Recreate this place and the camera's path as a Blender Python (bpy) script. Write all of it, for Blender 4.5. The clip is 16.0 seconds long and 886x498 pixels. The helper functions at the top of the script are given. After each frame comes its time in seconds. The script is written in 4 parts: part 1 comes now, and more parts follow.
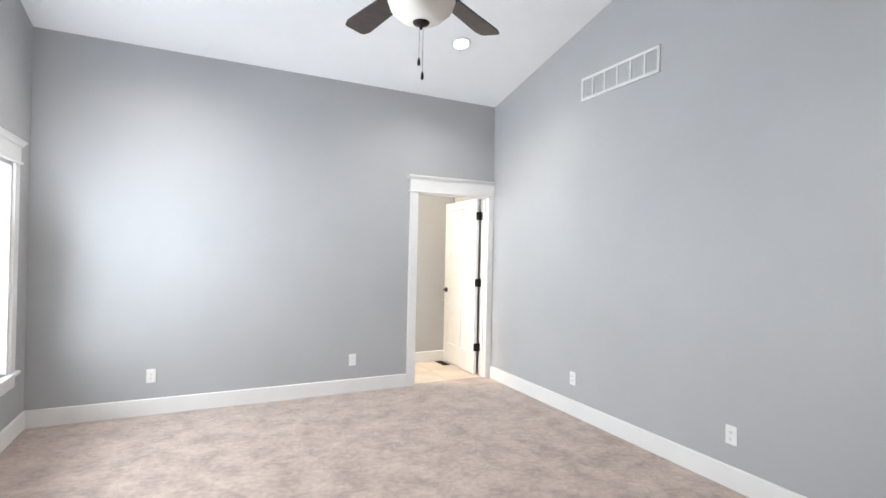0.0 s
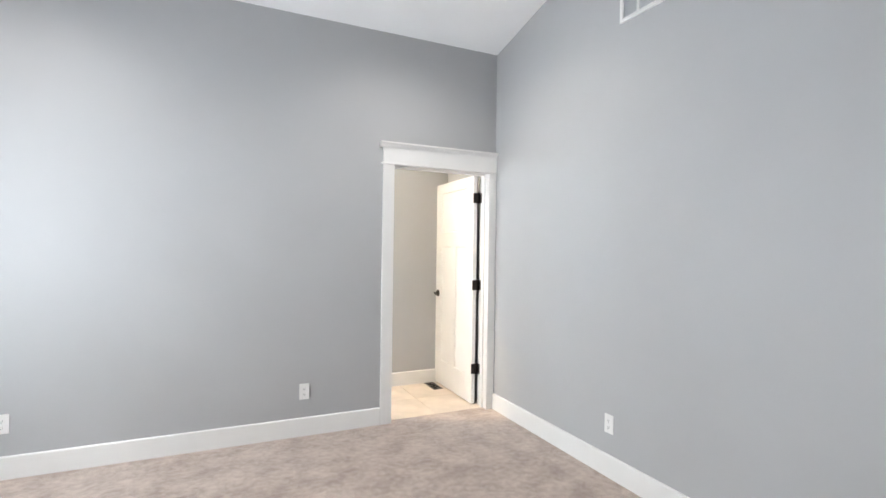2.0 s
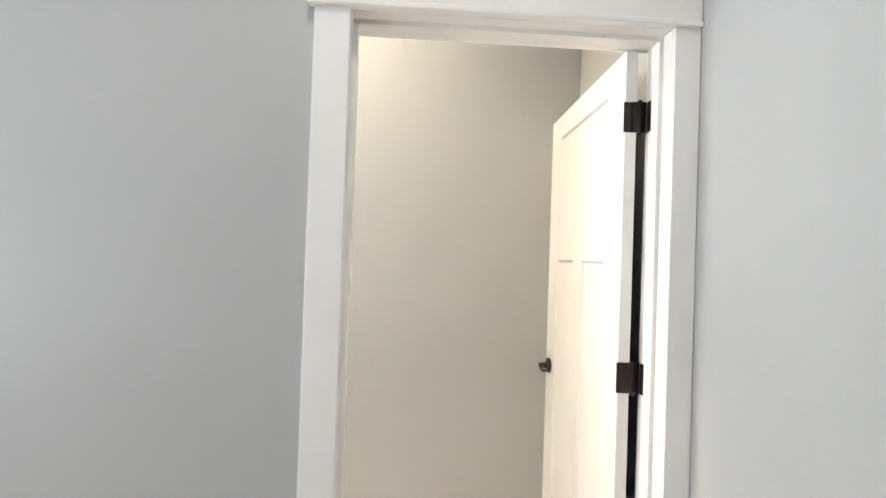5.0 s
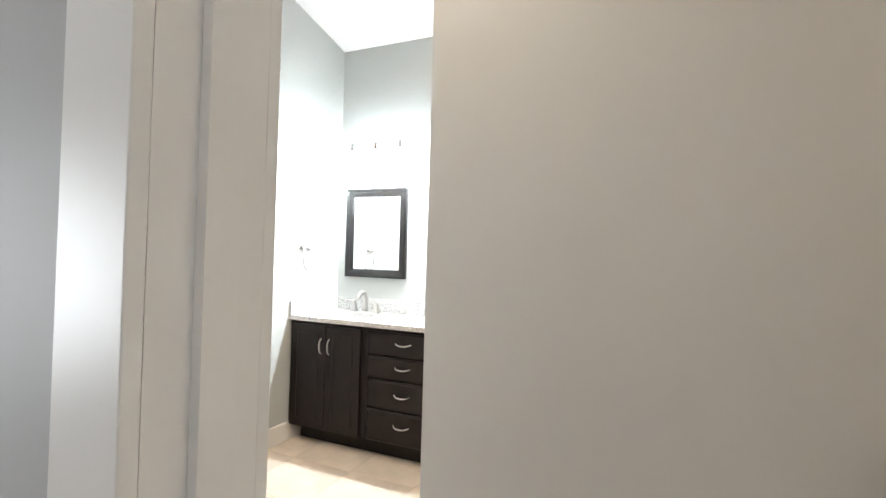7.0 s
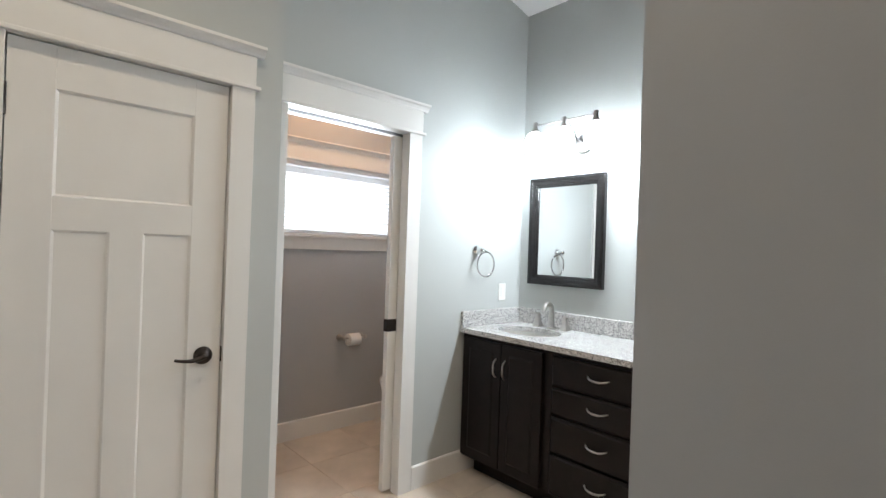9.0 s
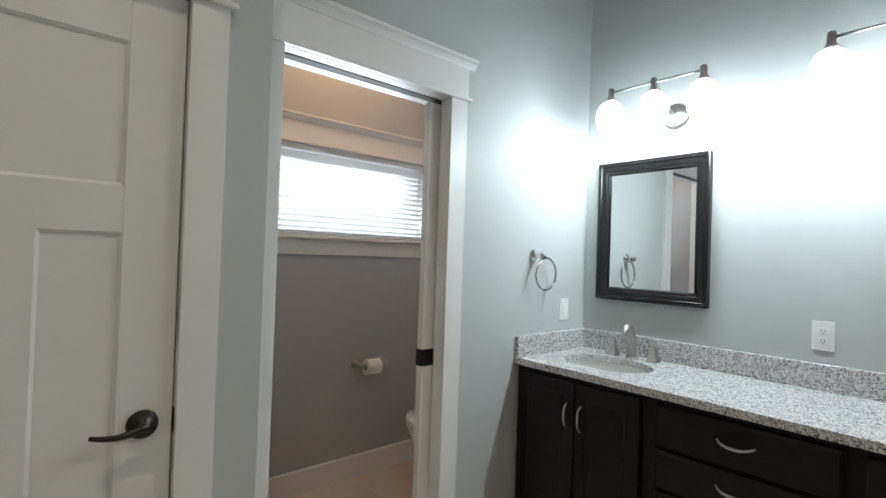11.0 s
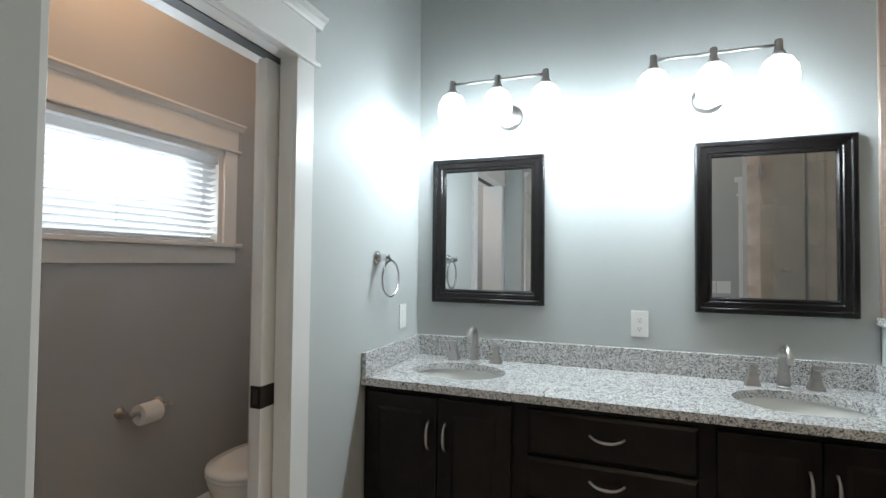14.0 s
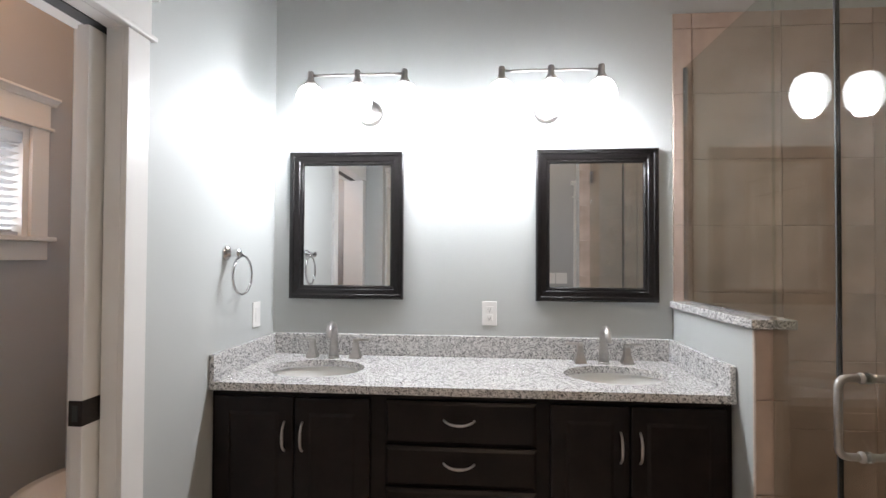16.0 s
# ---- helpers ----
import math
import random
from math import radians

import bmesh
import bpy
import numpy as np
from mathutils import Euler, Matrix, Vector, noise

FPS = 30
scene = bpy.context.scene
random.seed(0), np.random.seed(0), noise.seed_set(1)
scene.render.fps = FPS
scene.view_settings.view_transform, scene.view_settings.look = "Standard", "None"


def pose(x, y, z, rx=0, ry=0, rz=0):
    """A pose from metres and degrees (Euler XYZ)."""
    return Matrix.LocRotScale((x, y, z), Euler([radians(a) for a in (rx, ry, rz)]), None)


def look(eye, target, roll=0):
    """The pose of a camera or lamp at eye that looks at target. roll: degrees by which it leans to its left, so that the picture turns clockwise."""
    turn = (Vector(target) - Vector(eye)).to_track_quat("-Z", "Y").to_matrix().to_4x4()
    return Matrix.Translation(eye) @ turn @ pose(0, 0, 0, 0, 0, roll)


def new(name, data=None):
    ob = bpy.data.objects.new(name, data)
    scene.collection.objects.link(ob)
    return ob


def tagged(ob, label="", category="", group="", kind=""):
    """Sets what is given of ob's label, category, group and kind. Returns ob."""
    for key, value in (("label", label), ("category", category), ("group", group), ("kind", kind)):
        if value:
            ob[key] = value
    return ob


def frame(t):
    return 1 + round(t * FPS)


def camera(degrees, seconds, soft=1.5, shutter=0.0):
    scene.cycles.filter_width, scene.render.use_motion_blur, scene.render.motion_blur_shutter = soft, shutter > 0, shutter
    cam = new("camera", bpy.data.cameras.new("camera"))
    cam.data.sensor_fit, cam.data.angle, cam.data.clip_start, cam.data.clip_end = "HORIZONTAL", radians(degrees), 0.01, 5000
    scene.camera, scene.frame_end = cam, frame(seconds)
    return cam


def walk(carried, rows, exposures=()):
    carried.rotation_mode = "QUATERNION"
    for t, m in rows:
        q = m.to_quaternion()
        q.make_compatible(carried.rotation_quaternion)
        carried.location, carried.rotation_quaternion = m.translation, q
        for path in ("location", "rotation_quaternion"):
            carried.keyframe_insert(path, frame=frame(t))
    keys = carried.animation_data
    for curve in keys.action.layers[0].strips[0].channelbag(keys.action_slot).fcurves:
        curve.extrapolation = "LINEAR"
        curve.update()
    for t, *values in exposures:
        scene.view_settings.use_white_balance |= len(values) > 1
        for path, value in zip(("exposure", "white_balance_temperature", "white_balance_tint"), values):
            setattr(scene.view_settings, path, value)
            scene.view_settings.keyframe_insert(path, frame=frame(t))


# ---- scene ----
cam = camera(84.7, 16.0)
PATH = [
    (0, (-0.167, -0.093, 1.424), (0.71, 1.705, 1.435), 1.2),
    (0.5, (-0.084, 0.071, 1.418), (0.789, 1.871, 1.42), 1.2),
    (1, (0.068, 0.316, 1.393), (0.937, 2.117, 1.392), 1.1),
    (1.5, (0.298, 0.636, 1.392), (1.163, 2.439, 1.389), 0.9),
    (2, (0.571, 0.995, 1.395), (1.417, 2.808, 1.392), 0.8),
    (2.5, (0.816, 1.384, 1.408), (1.671, 3.192, 1.404), 0.8),
    (3, (1.106, 1.8, 1.421), (1.899, 3.636, 1.417), 0.8),
    (5.5, (2.141, 3.718, 1.415), (2.06, 5.716, 1.438), 2.0),
    (6, (2.199, 4.0, 1.431), (1.902, 5.977, 1.436), 1.6),
    (6.2, (2.224, 4.097, 1.434), (1.808, 6.053, 1.441), 1.3),
    (6.5, (2.254, 4.211, 1.428), (1.678, 6.126, 1.436), 1.4),
    (7, (2.228, 4.41, 1.377), (1.399, 6.23, 1.408), 1.6),
    (7.5, (2.182, 4.579, 1.382), (1.145, 6.289, 1.407), 1.8),
    (8, (2.104, 4.72, 1.375), (0.868, 6.293, 1.395), 1.9),
    (8.5, (2.017, 4.875, 1.381), (0.612, 6.298, 1.391), 2.0),
    (9, (1.912, 5.033, 1.398), (0.436, 6.381, 1.404), 2.0),
    (9.2, (1.882, 5.095, 1.397), (0.395, 6.432, 1.408), 2.0),
    (11.3, (1.147, 5.431, 1.391), (-0.37, 6.734, 1.418), 1.9),
    (11.5, (1.079, 5.457, 1.397), (-0.443, 6.754, 1.418), 1.8),
    (12, (0.946, 5.487, 1.394), (-0.572, 6.789, 1.428), 1.6),
    (12.5, (0.886, 5.486, 1.402), (-0.534, 6.893, 1.439), 1.5),
    (13, (0.829, 5.474, 1.409), (-0.371, 7.074, 1.452), 1.2),
    (13.5, (0.767, 5.45, 1.401), (-0.172, 7.215, 1.452), 1.0),
    (14, (0.739, 5.437, 1.392), (0.037, 7.31, 1.446), 0.6),
    (14.5, (0.744, 5.441, 1.393), (0.23, 7.373, 1.445), 0.4),
    (15, (0.761, 5.431, 1.396), (0.39, 7.396, 1.446), 0.3),
    (15.5, (0.766, 5.416, 1.398), (0.52, 7.4, 1.443), 0.3),
    (16, (0.76, 5.415, 1.394), (0.603, 7.408, 1.43), 0.3),
]
EXPOSURES = [(0, 0.3, 6150, 10), (1.5, 0.17, 6200, 10), (3.0, 0.12, 6250, 10), (5.3, 0.05, 6450, 8), (6.0, 0.0, 6500, 10), (6.5, -0.1, 6500, 10), (7.0, -0.5, 6450, 10), (7.5, -0.85, 6400, 10), (8.0, -1.15, 6350, 10), (8.5, -1.45, 6300, 10), (9.2, -1.98, 6200, 10),
             (11.3, -2.48, 6080, 5), (13.0, -2.52, 6080, 6), (14.5, -2.45, 6150, 6), (16.0, -2.22, 6600, 17)]
walk(cam, [(t, look(eye, target, roll)) for t, eye, target, roll in PATH], EXPOSURES)

# ---- world and light ----
world = bpy.data.worlds.new("world")
scene.world = world
world.use_nodes = True
wn = world.node_tree.nodes
sky = wn.new("ShaderNodeTexSky")
sky.sky_type, sky.sun_disc = "NISHITA", False
sky.sun_elevation, sky.sun_rotation = radians(40), radians(200)
wn["Background"].inputs[1].default_value = 0.12
world.node_tree.links.new(sky.outputs[0], wn["Background"].inputs[0])


def lamp(name, kind, m, watts, colour, size=0.1, size_y=0.0):
    data = bpy.data.lights.new(name, kind)
    data.energy, data.color = watts, colour
    if kind == "AREA":
        data.shape, data.size = ("RECTANGLE" if size_y else "DISK"), size
        if size_y:
            data.size_y = size_y
    else:
        data.shadow_soft_size = size
    if kind == "SPOT":
        data.spot_size, data.spot_blend = radians(140), 1.0
    ob = new(name, data)
    ob.matrix_world = m
    return tagged(ob, kind="structure")


sun = lamp("sun", "SUN", look((0, 0, 10), (-3.2, 5.5, 0)), 2.5, (1, 0.95, 0.88))
sun.data.angle = radians(0.5)
DAY, WARM, COOL = (0.90, 0.95, 1.0), (1.0, 0.78, 0.52), (0.90, 0.97, 1.0)
lamp("bedroom_daylight", "AREA", look((-1.46, 2.95, 1.25), (0.4, 2.45, 3.9)), 60, DAY, 1.1, 1.4)
lamp("toilet_daylight", "AREA", look((-1.50, 6.9, 1.72), (0, 6.9, 1.2)), 140, DAY, 0.9, 0.4)
# the pair at y 0.10 is unseen, mirrored from the front pair as fill
DOWN = ((1.86, 3.78), (-0.48, 3.78), (1.86, 0.10), (-0.48, 0.10))
for lx, ly in DOWN:
    lamp("bedroom_downlight", "SPOT", look((lx, ly, 3.255), (lx, ly, 0)), 62, (1.0, 0.93, 0.84), 0.06)
lamp("hall_downlight", "SPOT", look((1.20, 5.17, 3.62), (1.20, 5.17, 0)), 390, (1.0, 0.81, 0.57), 0.06).data.spot_size = radians(130)
# added fill that brightens the shower tiles; no source is seen there
lamp("shower_fill_lamp", "SPOT", look((2.3, 6.75, 3.28), (2.3, 6.75, 0)), 145, (1.0, 0.76, 0.57), 0.06)
for bx in (-0.02, 0.1965, 0.413, 0.847, 1.0635, 1.28):
    lamp("vanity_bulb", "POINT", Matrix.Translation((bx, 7.568, 2.028)), 54, COOL, 0.035)
lamp("toilet_bulb", "POINT", Matrix.Translation((-0.95, 6.8, 2.78)), 68, (1.0, 0.56, 0.28), 0.1)

# ---- materials ----
def material(name, colour, rough=0.5, metal=0.0, scale=8.0, vary=0.06, bump=0.0, bump_scale=120.0, **more):
    mat = bpy.data.materials.new(name)
    mat.use_nodes = True
    n, links = mat.node_tree.nodes, mat.node_tree.links
    b = n["Principled BSDF"]
    b.inputs["Roughness"].default_value, b.inputs["Metallic"].default_value = rough, metal
    for key, value in more.items():
        b.inputs[key.replace("_", " ")].default_value = value
    co = n.new("ShaderNodeTexCoord")
    tex = n.new("ShaderNodeTexNoise")
    tex.inputs["Scale"].default_value, tex.inputs["Detail"].default_value = scale, 5
    links.new(co.outputs["Object"], tex.inputs["Vector"])
    ramp = n.new("ShaderNodeMapRange")
    ramp.inputs["From Min"].default_value, ramp.inputs["From Max"].default_value = 0.3, 0.7
    ramp.inputs["To Min"].default_value, ramp.inputs["To Max"].default_value = 1 - vary, 1 + vary
    links.new(tex.outputs["Fac"], ramp.inputs["Value"])
    mix = n.new("ShaderNodeVectorMath")
    mix.operation = "SCALE"
    mix.inputs[0].default_value = colour
    links.new(ramp.outputs[0], mix.inputs["Scale"])
    links.new(mix.outputs[0], b.inputs["Base Color"])
    if bump:
        fine = n.new("ShaderNodeTexNoise")
        fine.inputs["Scale"].default_value, fine.inputs["Detail"].default_value = bump_scale, 3
        links.new(co.outputs["Object"], fine.inputs["Vector"])
        bp = n.new("ShaderNodeBump")
        bp.inputs["Strength"].default_value, bp.inputs["Distance"].default_value = bump, 0.004
        links.new(fine.outputs["Fac"], bp.inputs["Height"])
        links.new(bp.outputs[0], b.inputs["Normal"])
    return mat


PAINT = material("grey_wall_paint", (0.422, 0.425, 0.430), 0.55, scale=2.0, vary=0.02, bump=0.05, bump_scale=260)
# the same grey paint, lifted and greened to stand in for missing vanity light
PAINT_BRIGHT = material("brightened_grey_wall_paint", (0.475, 0.495, 0.487), 0.55, scale=2.0, vary=0.02, bump=0.05, bump_scale=260)
CEIL = material("white_ceiling_paint", (0.86, 0.865, 0.87), 0.8, scale=3.0, vary=0.015, bump=0.15, bump_scale=180)
TRIM = material("white_trim_paint", (0.78, 0.77, 0.75), 0.32, scale=5.0, vary=0.02, bump=0.03, bump_scale=60)
PLASTIC = material("white_plastic", (0.80, 0.79, 0.77), 0.35, vary=0.01)
SLOT = material("dark_slot", (0.03, 0.03, 0.03), 0.6)
BRONZE = material("oil_rubbed_bronze", (0.035, 0.028, 0.025), 0.38, 0.7, scale=30, vary=0.2)
NICKEL = material("brushed_nickel", (0.52, 0.50, 0.48), 0.34, 1.0, scale=60, vary=0.08)
CHROME = material("chrome", (0.75, 0.75, 0.76), 0.08, 1.0, vary=0.02)
ESPRESSO = material("espresso_wood", (0.0085, 0.0055, 0.005), 0.40, scale=14, vary=0.35, bump=0.02, bump_scale=90, Specular_IOR_Level=0.2)
BLADE = material("dark_walnut_blade", (0.045, 0.033, 0.028), 0.4, scale=20, vary=0.3)
BLACK = material("black_lacquer", (0.007, 0.006, 0.006), 0.22, scale=20, vary=0.2, Specular_IOR_Level=0.35)
PORCELAIN = material("porcelain", (0.82, 0.82, 0.80), 0.10, vary=0.01)
PAPER = material("tissue_paper", (0.85, 0.84, 0.82), 0.9, scale=40, vary=0.03, bump=0.2)
MIRROR = material("mirror_silver", (0.88, 0.89, 0.89), 0.01, 1.0, vary=0.0)
BLIND = material("white_blind", (0.82, 0.82, 0.82), 0.5, vary=0.02)
BOWL = material("frosted_white_glass", (0.85, 0.82, 0.76), 0.3, vary=0.02)
VENTGREY = material("grille_mesh", (0.42, 0.43, 0.44), 0.6, vary=0.05)
TILE = material("travertine_tile", (0.45, 0.345, 0.288), 0.25, scale=4, vary=0.22, bump=0.04, bump_scale=40)
GROUT = material("beige_grout", (0.56, 0.475, 0.40), 0.85, scale=40, vary=0.08)
FLOORTILE = material("tan_floor_tile", (0.61, 0.525, 0.445), 0.35, scale=3.5, vary=0.16, bump=0.03, bump_scale=50)


def glass(name, colour, rough=0.0, clear=0.9):
    mat = bpy.data.materials.new(name)
    mat.use_nodes = True
    n, links = mat.node_tree.nodes, mat.node_tree.links
    n.remove(n["Principled BSDF"])
    clr, gl, lw, mx = n.new("ShaderNodeBsdfTransparent"), n.new("ShaderNodeBsdfGlossy"), n.new("ShaderNodeLayerWeight"), n.new("ShaderNodeMixShader")
    clr.inputs[0].default_value = (*colour, 1)
    gl.inputs["Roughness"].default_value = rough
    lw.inputs[0].default_value = 0.5
    power, spread = n.new("ShaderNodeMath"), n.new("ShaderNodeMath")
    power.operation, spread.operation = "POWER", "MULTIPLY_ADD"
    power.inputs[1].default_value, spread.inputs[1].default_value, spread.inputs[2].default_value = 5.0, 0.93, 0.06
    links.new(lw.outputs["Facing"], power.inputs[0])
    links.new(power.outputs[0], spread.inputs[0])
    links.new(spread.outputs[0], mx.inputs[0])
    links.new(clr.outputs[0], mx.inputs[1])
    links.new(gl.outputs[0], mx.inputs[2])
    links.new(mx.outputs[0], n["Material Output"].inputs[0])
    return mat


GLASS = glass("shower_glass", (0.90, 0.93, 0.91))
PANE = glass("window_glass", (0.95, 0.96, 0.96))


def glowing(name, colour, strength):
    mat = bpy.data.materials.new(name)
    mat.use_nodes = True
    b = mat.node_tree.nodes["Principled BSDF"]
    b.inputs["Base Color"].default_value = (0.85, 0.85, 0.83, 1)
    b.inputs["Emission Color"].default_value, b.inputs["Emission Strength"].default_value = (*colour, 1), strength
    return mat


def let_through(mat, share):
    """Lets a thin white sheet pass light."""
    n, links = mat.node_tree.nodes, mat.node_tree.links
    tr, mx = n.new("ShaderNodeBsdfTranslucent"), n.new("ShaderNodeMixShader")
    tr.inputs[0].default_value, mx.inputs[0].default_value = (0.85, 0.86, 0.87, 1), share
    links.new(n["Principled BSDF"].outputs[0], mx.inputs[1])
    links.new(tr.outputs[0], mx.inputs[2])
    links.new(mx.outputs[0], n["Material Output"].inputs[0])


let_through(BLIND, 0.75)
SHADE = glowing("lit_frosted_shade", COOL, 70)
LENS = glowing("lit_downlight_lens", (1.0, 0.93, 0.84), 14)
DAYBACK = glowing("bright_overcast_distance", (0.95, 0.98, 1.0), 9)


def carpet_material():
    mat = bpy.data.materials.new("beige_plush_carpet")
    mat.use_nodes = True
    n, links = mat.node_tree.nodes, mat.node_tree.links
    b = n["Principled BSDF"]
    b.inputs["Roughness"].default_value = 0.95
    b.inputs["Sheen Weight"].default_value = 0.3
    co = n.new("ShaderNodeTexCoord")
    def nz(scale, detail, dist=0.0):
        t = n.new("ShaderNodeTexNoise")
        t.inputs["Scale"].default_value, t.inputs["Detail"].default_value, t.inputs["Distortion"].default_value = scale, detail, dist
        links.new(co.outputs["Object"], t.inputs["Vector"])
        return t
    big, mid, fine = nz(5.0, 6, 0.3), nz(26, 6, 0.4), nz(420, 2)
    a = n.new("ShaderNodeMix"); a.data_type = "FLOAT"; a.inputs[0].default_value = 0.42
    links.new(big.outputs["Fac"], a.inputs[2]); links.new(mid.outputs["Fac"], a.inputs[3])
    c = n.new("ShaderNodeMix"); c.data_type = "FLOAT"; c.inputs[0].default_value = 0.22
    links.new(a.outputs[0], c.inputs[2]); links.new(fine.outputs["Fac"], c.inputs[3])
    ramp = n.new("ShaderNodeValToRGB")
    ramp.color_ramp.elements[0].position, ramp.color_ramp.elements[0].color = 0.38, (0.29, 0.218, 0.178, 1)
    ramp.color_ramp.elements[1].position, ramp.color_ramp.elements[1].color = 0.63, (0.55, 0.45, 0.385, 1)
    links.new(c.outputs[0], ramp.inputs[0]); links.new(ramp.outputs[0], b.inputs["Base Color"])
    bp = n.new("ShaderNodeBump")
    bp.inputs["Strength"].default_value, bp.inputs["Distance"].default_value = 0.7, 0.01
    links.new(c.outputs[0], bp.inputs["Height"]); links.new(bp.outputs[0], b.inputs["Normal"])
    return mat


def granite_material():
    mat = bpy.data.materials.new("speckled_granite")
    mat.use_nodes = True
    n, links = mat.node_tree.nodes, mat.node_tree.links
    b = n["Principled BSDF"]
    b.inputs["Roughness"].default_value = 0.12
    co = n.new("ShaderNodeTexCoord")
    warp = n.new("ShaderNodeTexNoise"); warp.inputs["Scale"].default_value = 60
    links.new(co.outputs["Object"], warp.inputs["Vector"])
    add = n.new("ShaderNodeVectorMath"); add.operation = "MULTIPLY_ADD"
    add.inputs[1].default_value = (0.02, 0.02, 0.02)
    links.new(warp.outputs["Color"], add.inputs[0]); links.new(co.outputs["Object"], add.inputs[2])
    cells = n.new("ShaderNodeTexVoronoi"); cells.inputs["Scale"].default_value = 250
    links.new(add.outputs[0], cells.inputs["Vector"])
    sep = n.new("ShaderNodeSeparateColor"); links.new(cells.outputs["Color"], sep.inputs[0])
    ramp = n.new("ShaderNodeValToRGB"); ramp.color_ramp.interpolation = "CONSTANT"
    e = ramp.color_ramp.elements
    e[0].position, e[0].color = 0.0, (0.10, 0.10, 0.105, 1)
    e[1].position, e[1].color = 0.14, (0.27, 0.265, 0.26, 1)
    for p, col in ((0.32, (0.47, 0.47, 0.47, 1)), (0.50, (0.62, 0.61, 0.60, 1)), (0.70, (0.72, 0.71, 0.70, 1))):
        k = e.new(p); k.color = col
    links.new(sep.outputs[0], ramp.inputs[0]); links.new(ramp.outputs[0], b.inputs["Base Color"])
    return mat


CARPET, GRANITE = carpet_material(), granite_material()

# ---- building helpers ----
def box(bm, x0, x1, y0, y1, z0, z1, bevel=0.0):
    vs = [bm.verts.new((x, y, z)) for z in (z0, z1) for y in (y0, y1) for x in (x0, x1)]
    fs = [bm.faces.new([vs[i] for i in q]) for q in ((0, 2, 3, 1), (4, 5, 7, 6), (0, 1, 5, 4), (2, 6, 7, 3), (0, 4, 6, 2), (1, 3, 7, 5))]
    if bevel:
        es = list({e for f in fs for e in f.edges})
        bmesh.ops.bevel(bm, geom=es, offset=bevel, segments=2, affect="EDGES", profile=0.5)
    return bm


def boxes(*sizes, bevel=0.0):
    bm = bmesh.new()
    for s in sizes:
        box(bm, *s, bevel=bevel)
    return bm


def mesh_of(name, bm, mat, smooth=False):
    bmesh.ops.recalc_face_normals(bm, faces=bm.faces)
    me = bpy.data.meshes.new(name)
    bm.to_mesh(me)
    bm.free()
    me.materials.append(mat)
    if smooth:
        for p in me.polygons:
            p.use_smooth = True
    return me


def part(name, bm, mat, parent, label="", smooth=False):
    ob = new(name, mesh_of(name, bm, mat, smooth))
    ob.parent = parent
    if label:
        ob["label"] = label
    return ob


def thing(name, label, category, m=None, group=""):
    ob = new(name)
    ob.empty_display_size = 0.1
    if m is not None:
        ob.matrix_basis = m
    return tagged(ob, label, category, group)


def structure(name, bm, mat, label, category):
    return tagged(new(name, mesh_of(name, bm, mat)), label, category, kind="structure")


def lathe(bm, profile, seg=32, m=None):
    """Turns (r, z) pairs about z."""
    m = m or Matrix()
    rings = []
    for r, z in profile:
        if r < 1e-6:
            rings.append([bm.verts.new(m @ Vector((0, 0, z)))])
        else:
            rings.append([bm.verts.new(m @ Vector((r * math.cos(a), r * math.sin(a), z))) for a in (2 * math.pi * i / seg for i in range(seg))])
    for a, b in zip(rings, rings[1:]):
        for i in range(seg):
            j = (i + 1) % seg
            if len(a) == 1 and len(b) == 1:
                continue
            if len(a) == 1:
                bm.faces.new((a[0], b[i], b[j]))
            elif len(b) == 1:
                bm.faces.new((a[i], a[j], b[0]))
            else:
                bm.faces.new((a[i], a[j], b[j], b[i]))
    return bm


def tube(bm, points, radii, seg=12, close=False):
    """A round bar along points."""
    pts = [Vector(p) for p in points]
    if not hasattr(radii, "__len__"):
        radii = [radii] * len(pts)
    rings, side = [], None
    for i, p in enumerate(pts):
        a, b = (pts[i - 1], pts[(i + 1) % len(pts)]) if close else (pts[max(i - 1, 0)], pts[min(i + 1, len(pts) - 1)])
        d = (b - a).normalized()
        if side is None:
            side = d.orthogonal().normalized()
        side = (side - d * side.dot(d)).normalized()
        up = d.cross(side)
        rings.append([bm.verts.new(p + radii[i] * (math.cos(t) * side + math.sin(t) * up)) for t in (2 * math.pi * k / seg for k in range(seg))])
    pairs = list(zip(rings, rings[1:])) + ([(rings[-1], rings[0])] if close else [])
    for a, b in pairs:
        for i in range(seg):
            j = (i + 1) % seg
            bm.faces.new((a[i], a[j], b[j], b[i]))
    if not close:
        bm.faces.new(rings[0][::-1])
        bm.faces.new(rings[-1])
    return bm


def arc(c, r, a0, a1, n, u, v):
    c, u, v = Vector(c), Vector(u), Vector(v)
    return [c + r * (math.cos(radians(a0 + (a1 - a0) * i / n)) * u + math.sin(radians(a0 + (a1 - a0) * i / n)) * v) for i in range(n + 1)]


def superellipse(cx, cy, rx, ry, n=40, power=2.0):
    out = []
    for i in range(n):
        a = 2 * math.pi * i / n
        c, s = math.cos(a), math.sin(a)
        out.append((cx + rx * math.copysign(abs(c) ** (2 / power), c), cy + ry * math.copysign(abs(s) ** (2 / power), s)))
    return out


def loft(bm, rings, cap0=True, cap1=True):
    rr = [[bm.verts.new(p) for p in ring] for ring in rings]
    n = len(rr[0])
    for a, b in zip(rr, rr[1:]):
        for i in range(n):
            bm.faces.new((a[i], a[(i + 1) % n], b[(i + 1) % n], b[i]))
    if cap0:
        bm.faces.new(rr[0][::-1])
    if cap1:
        bm.faces.new(rr[-1])
    return bm


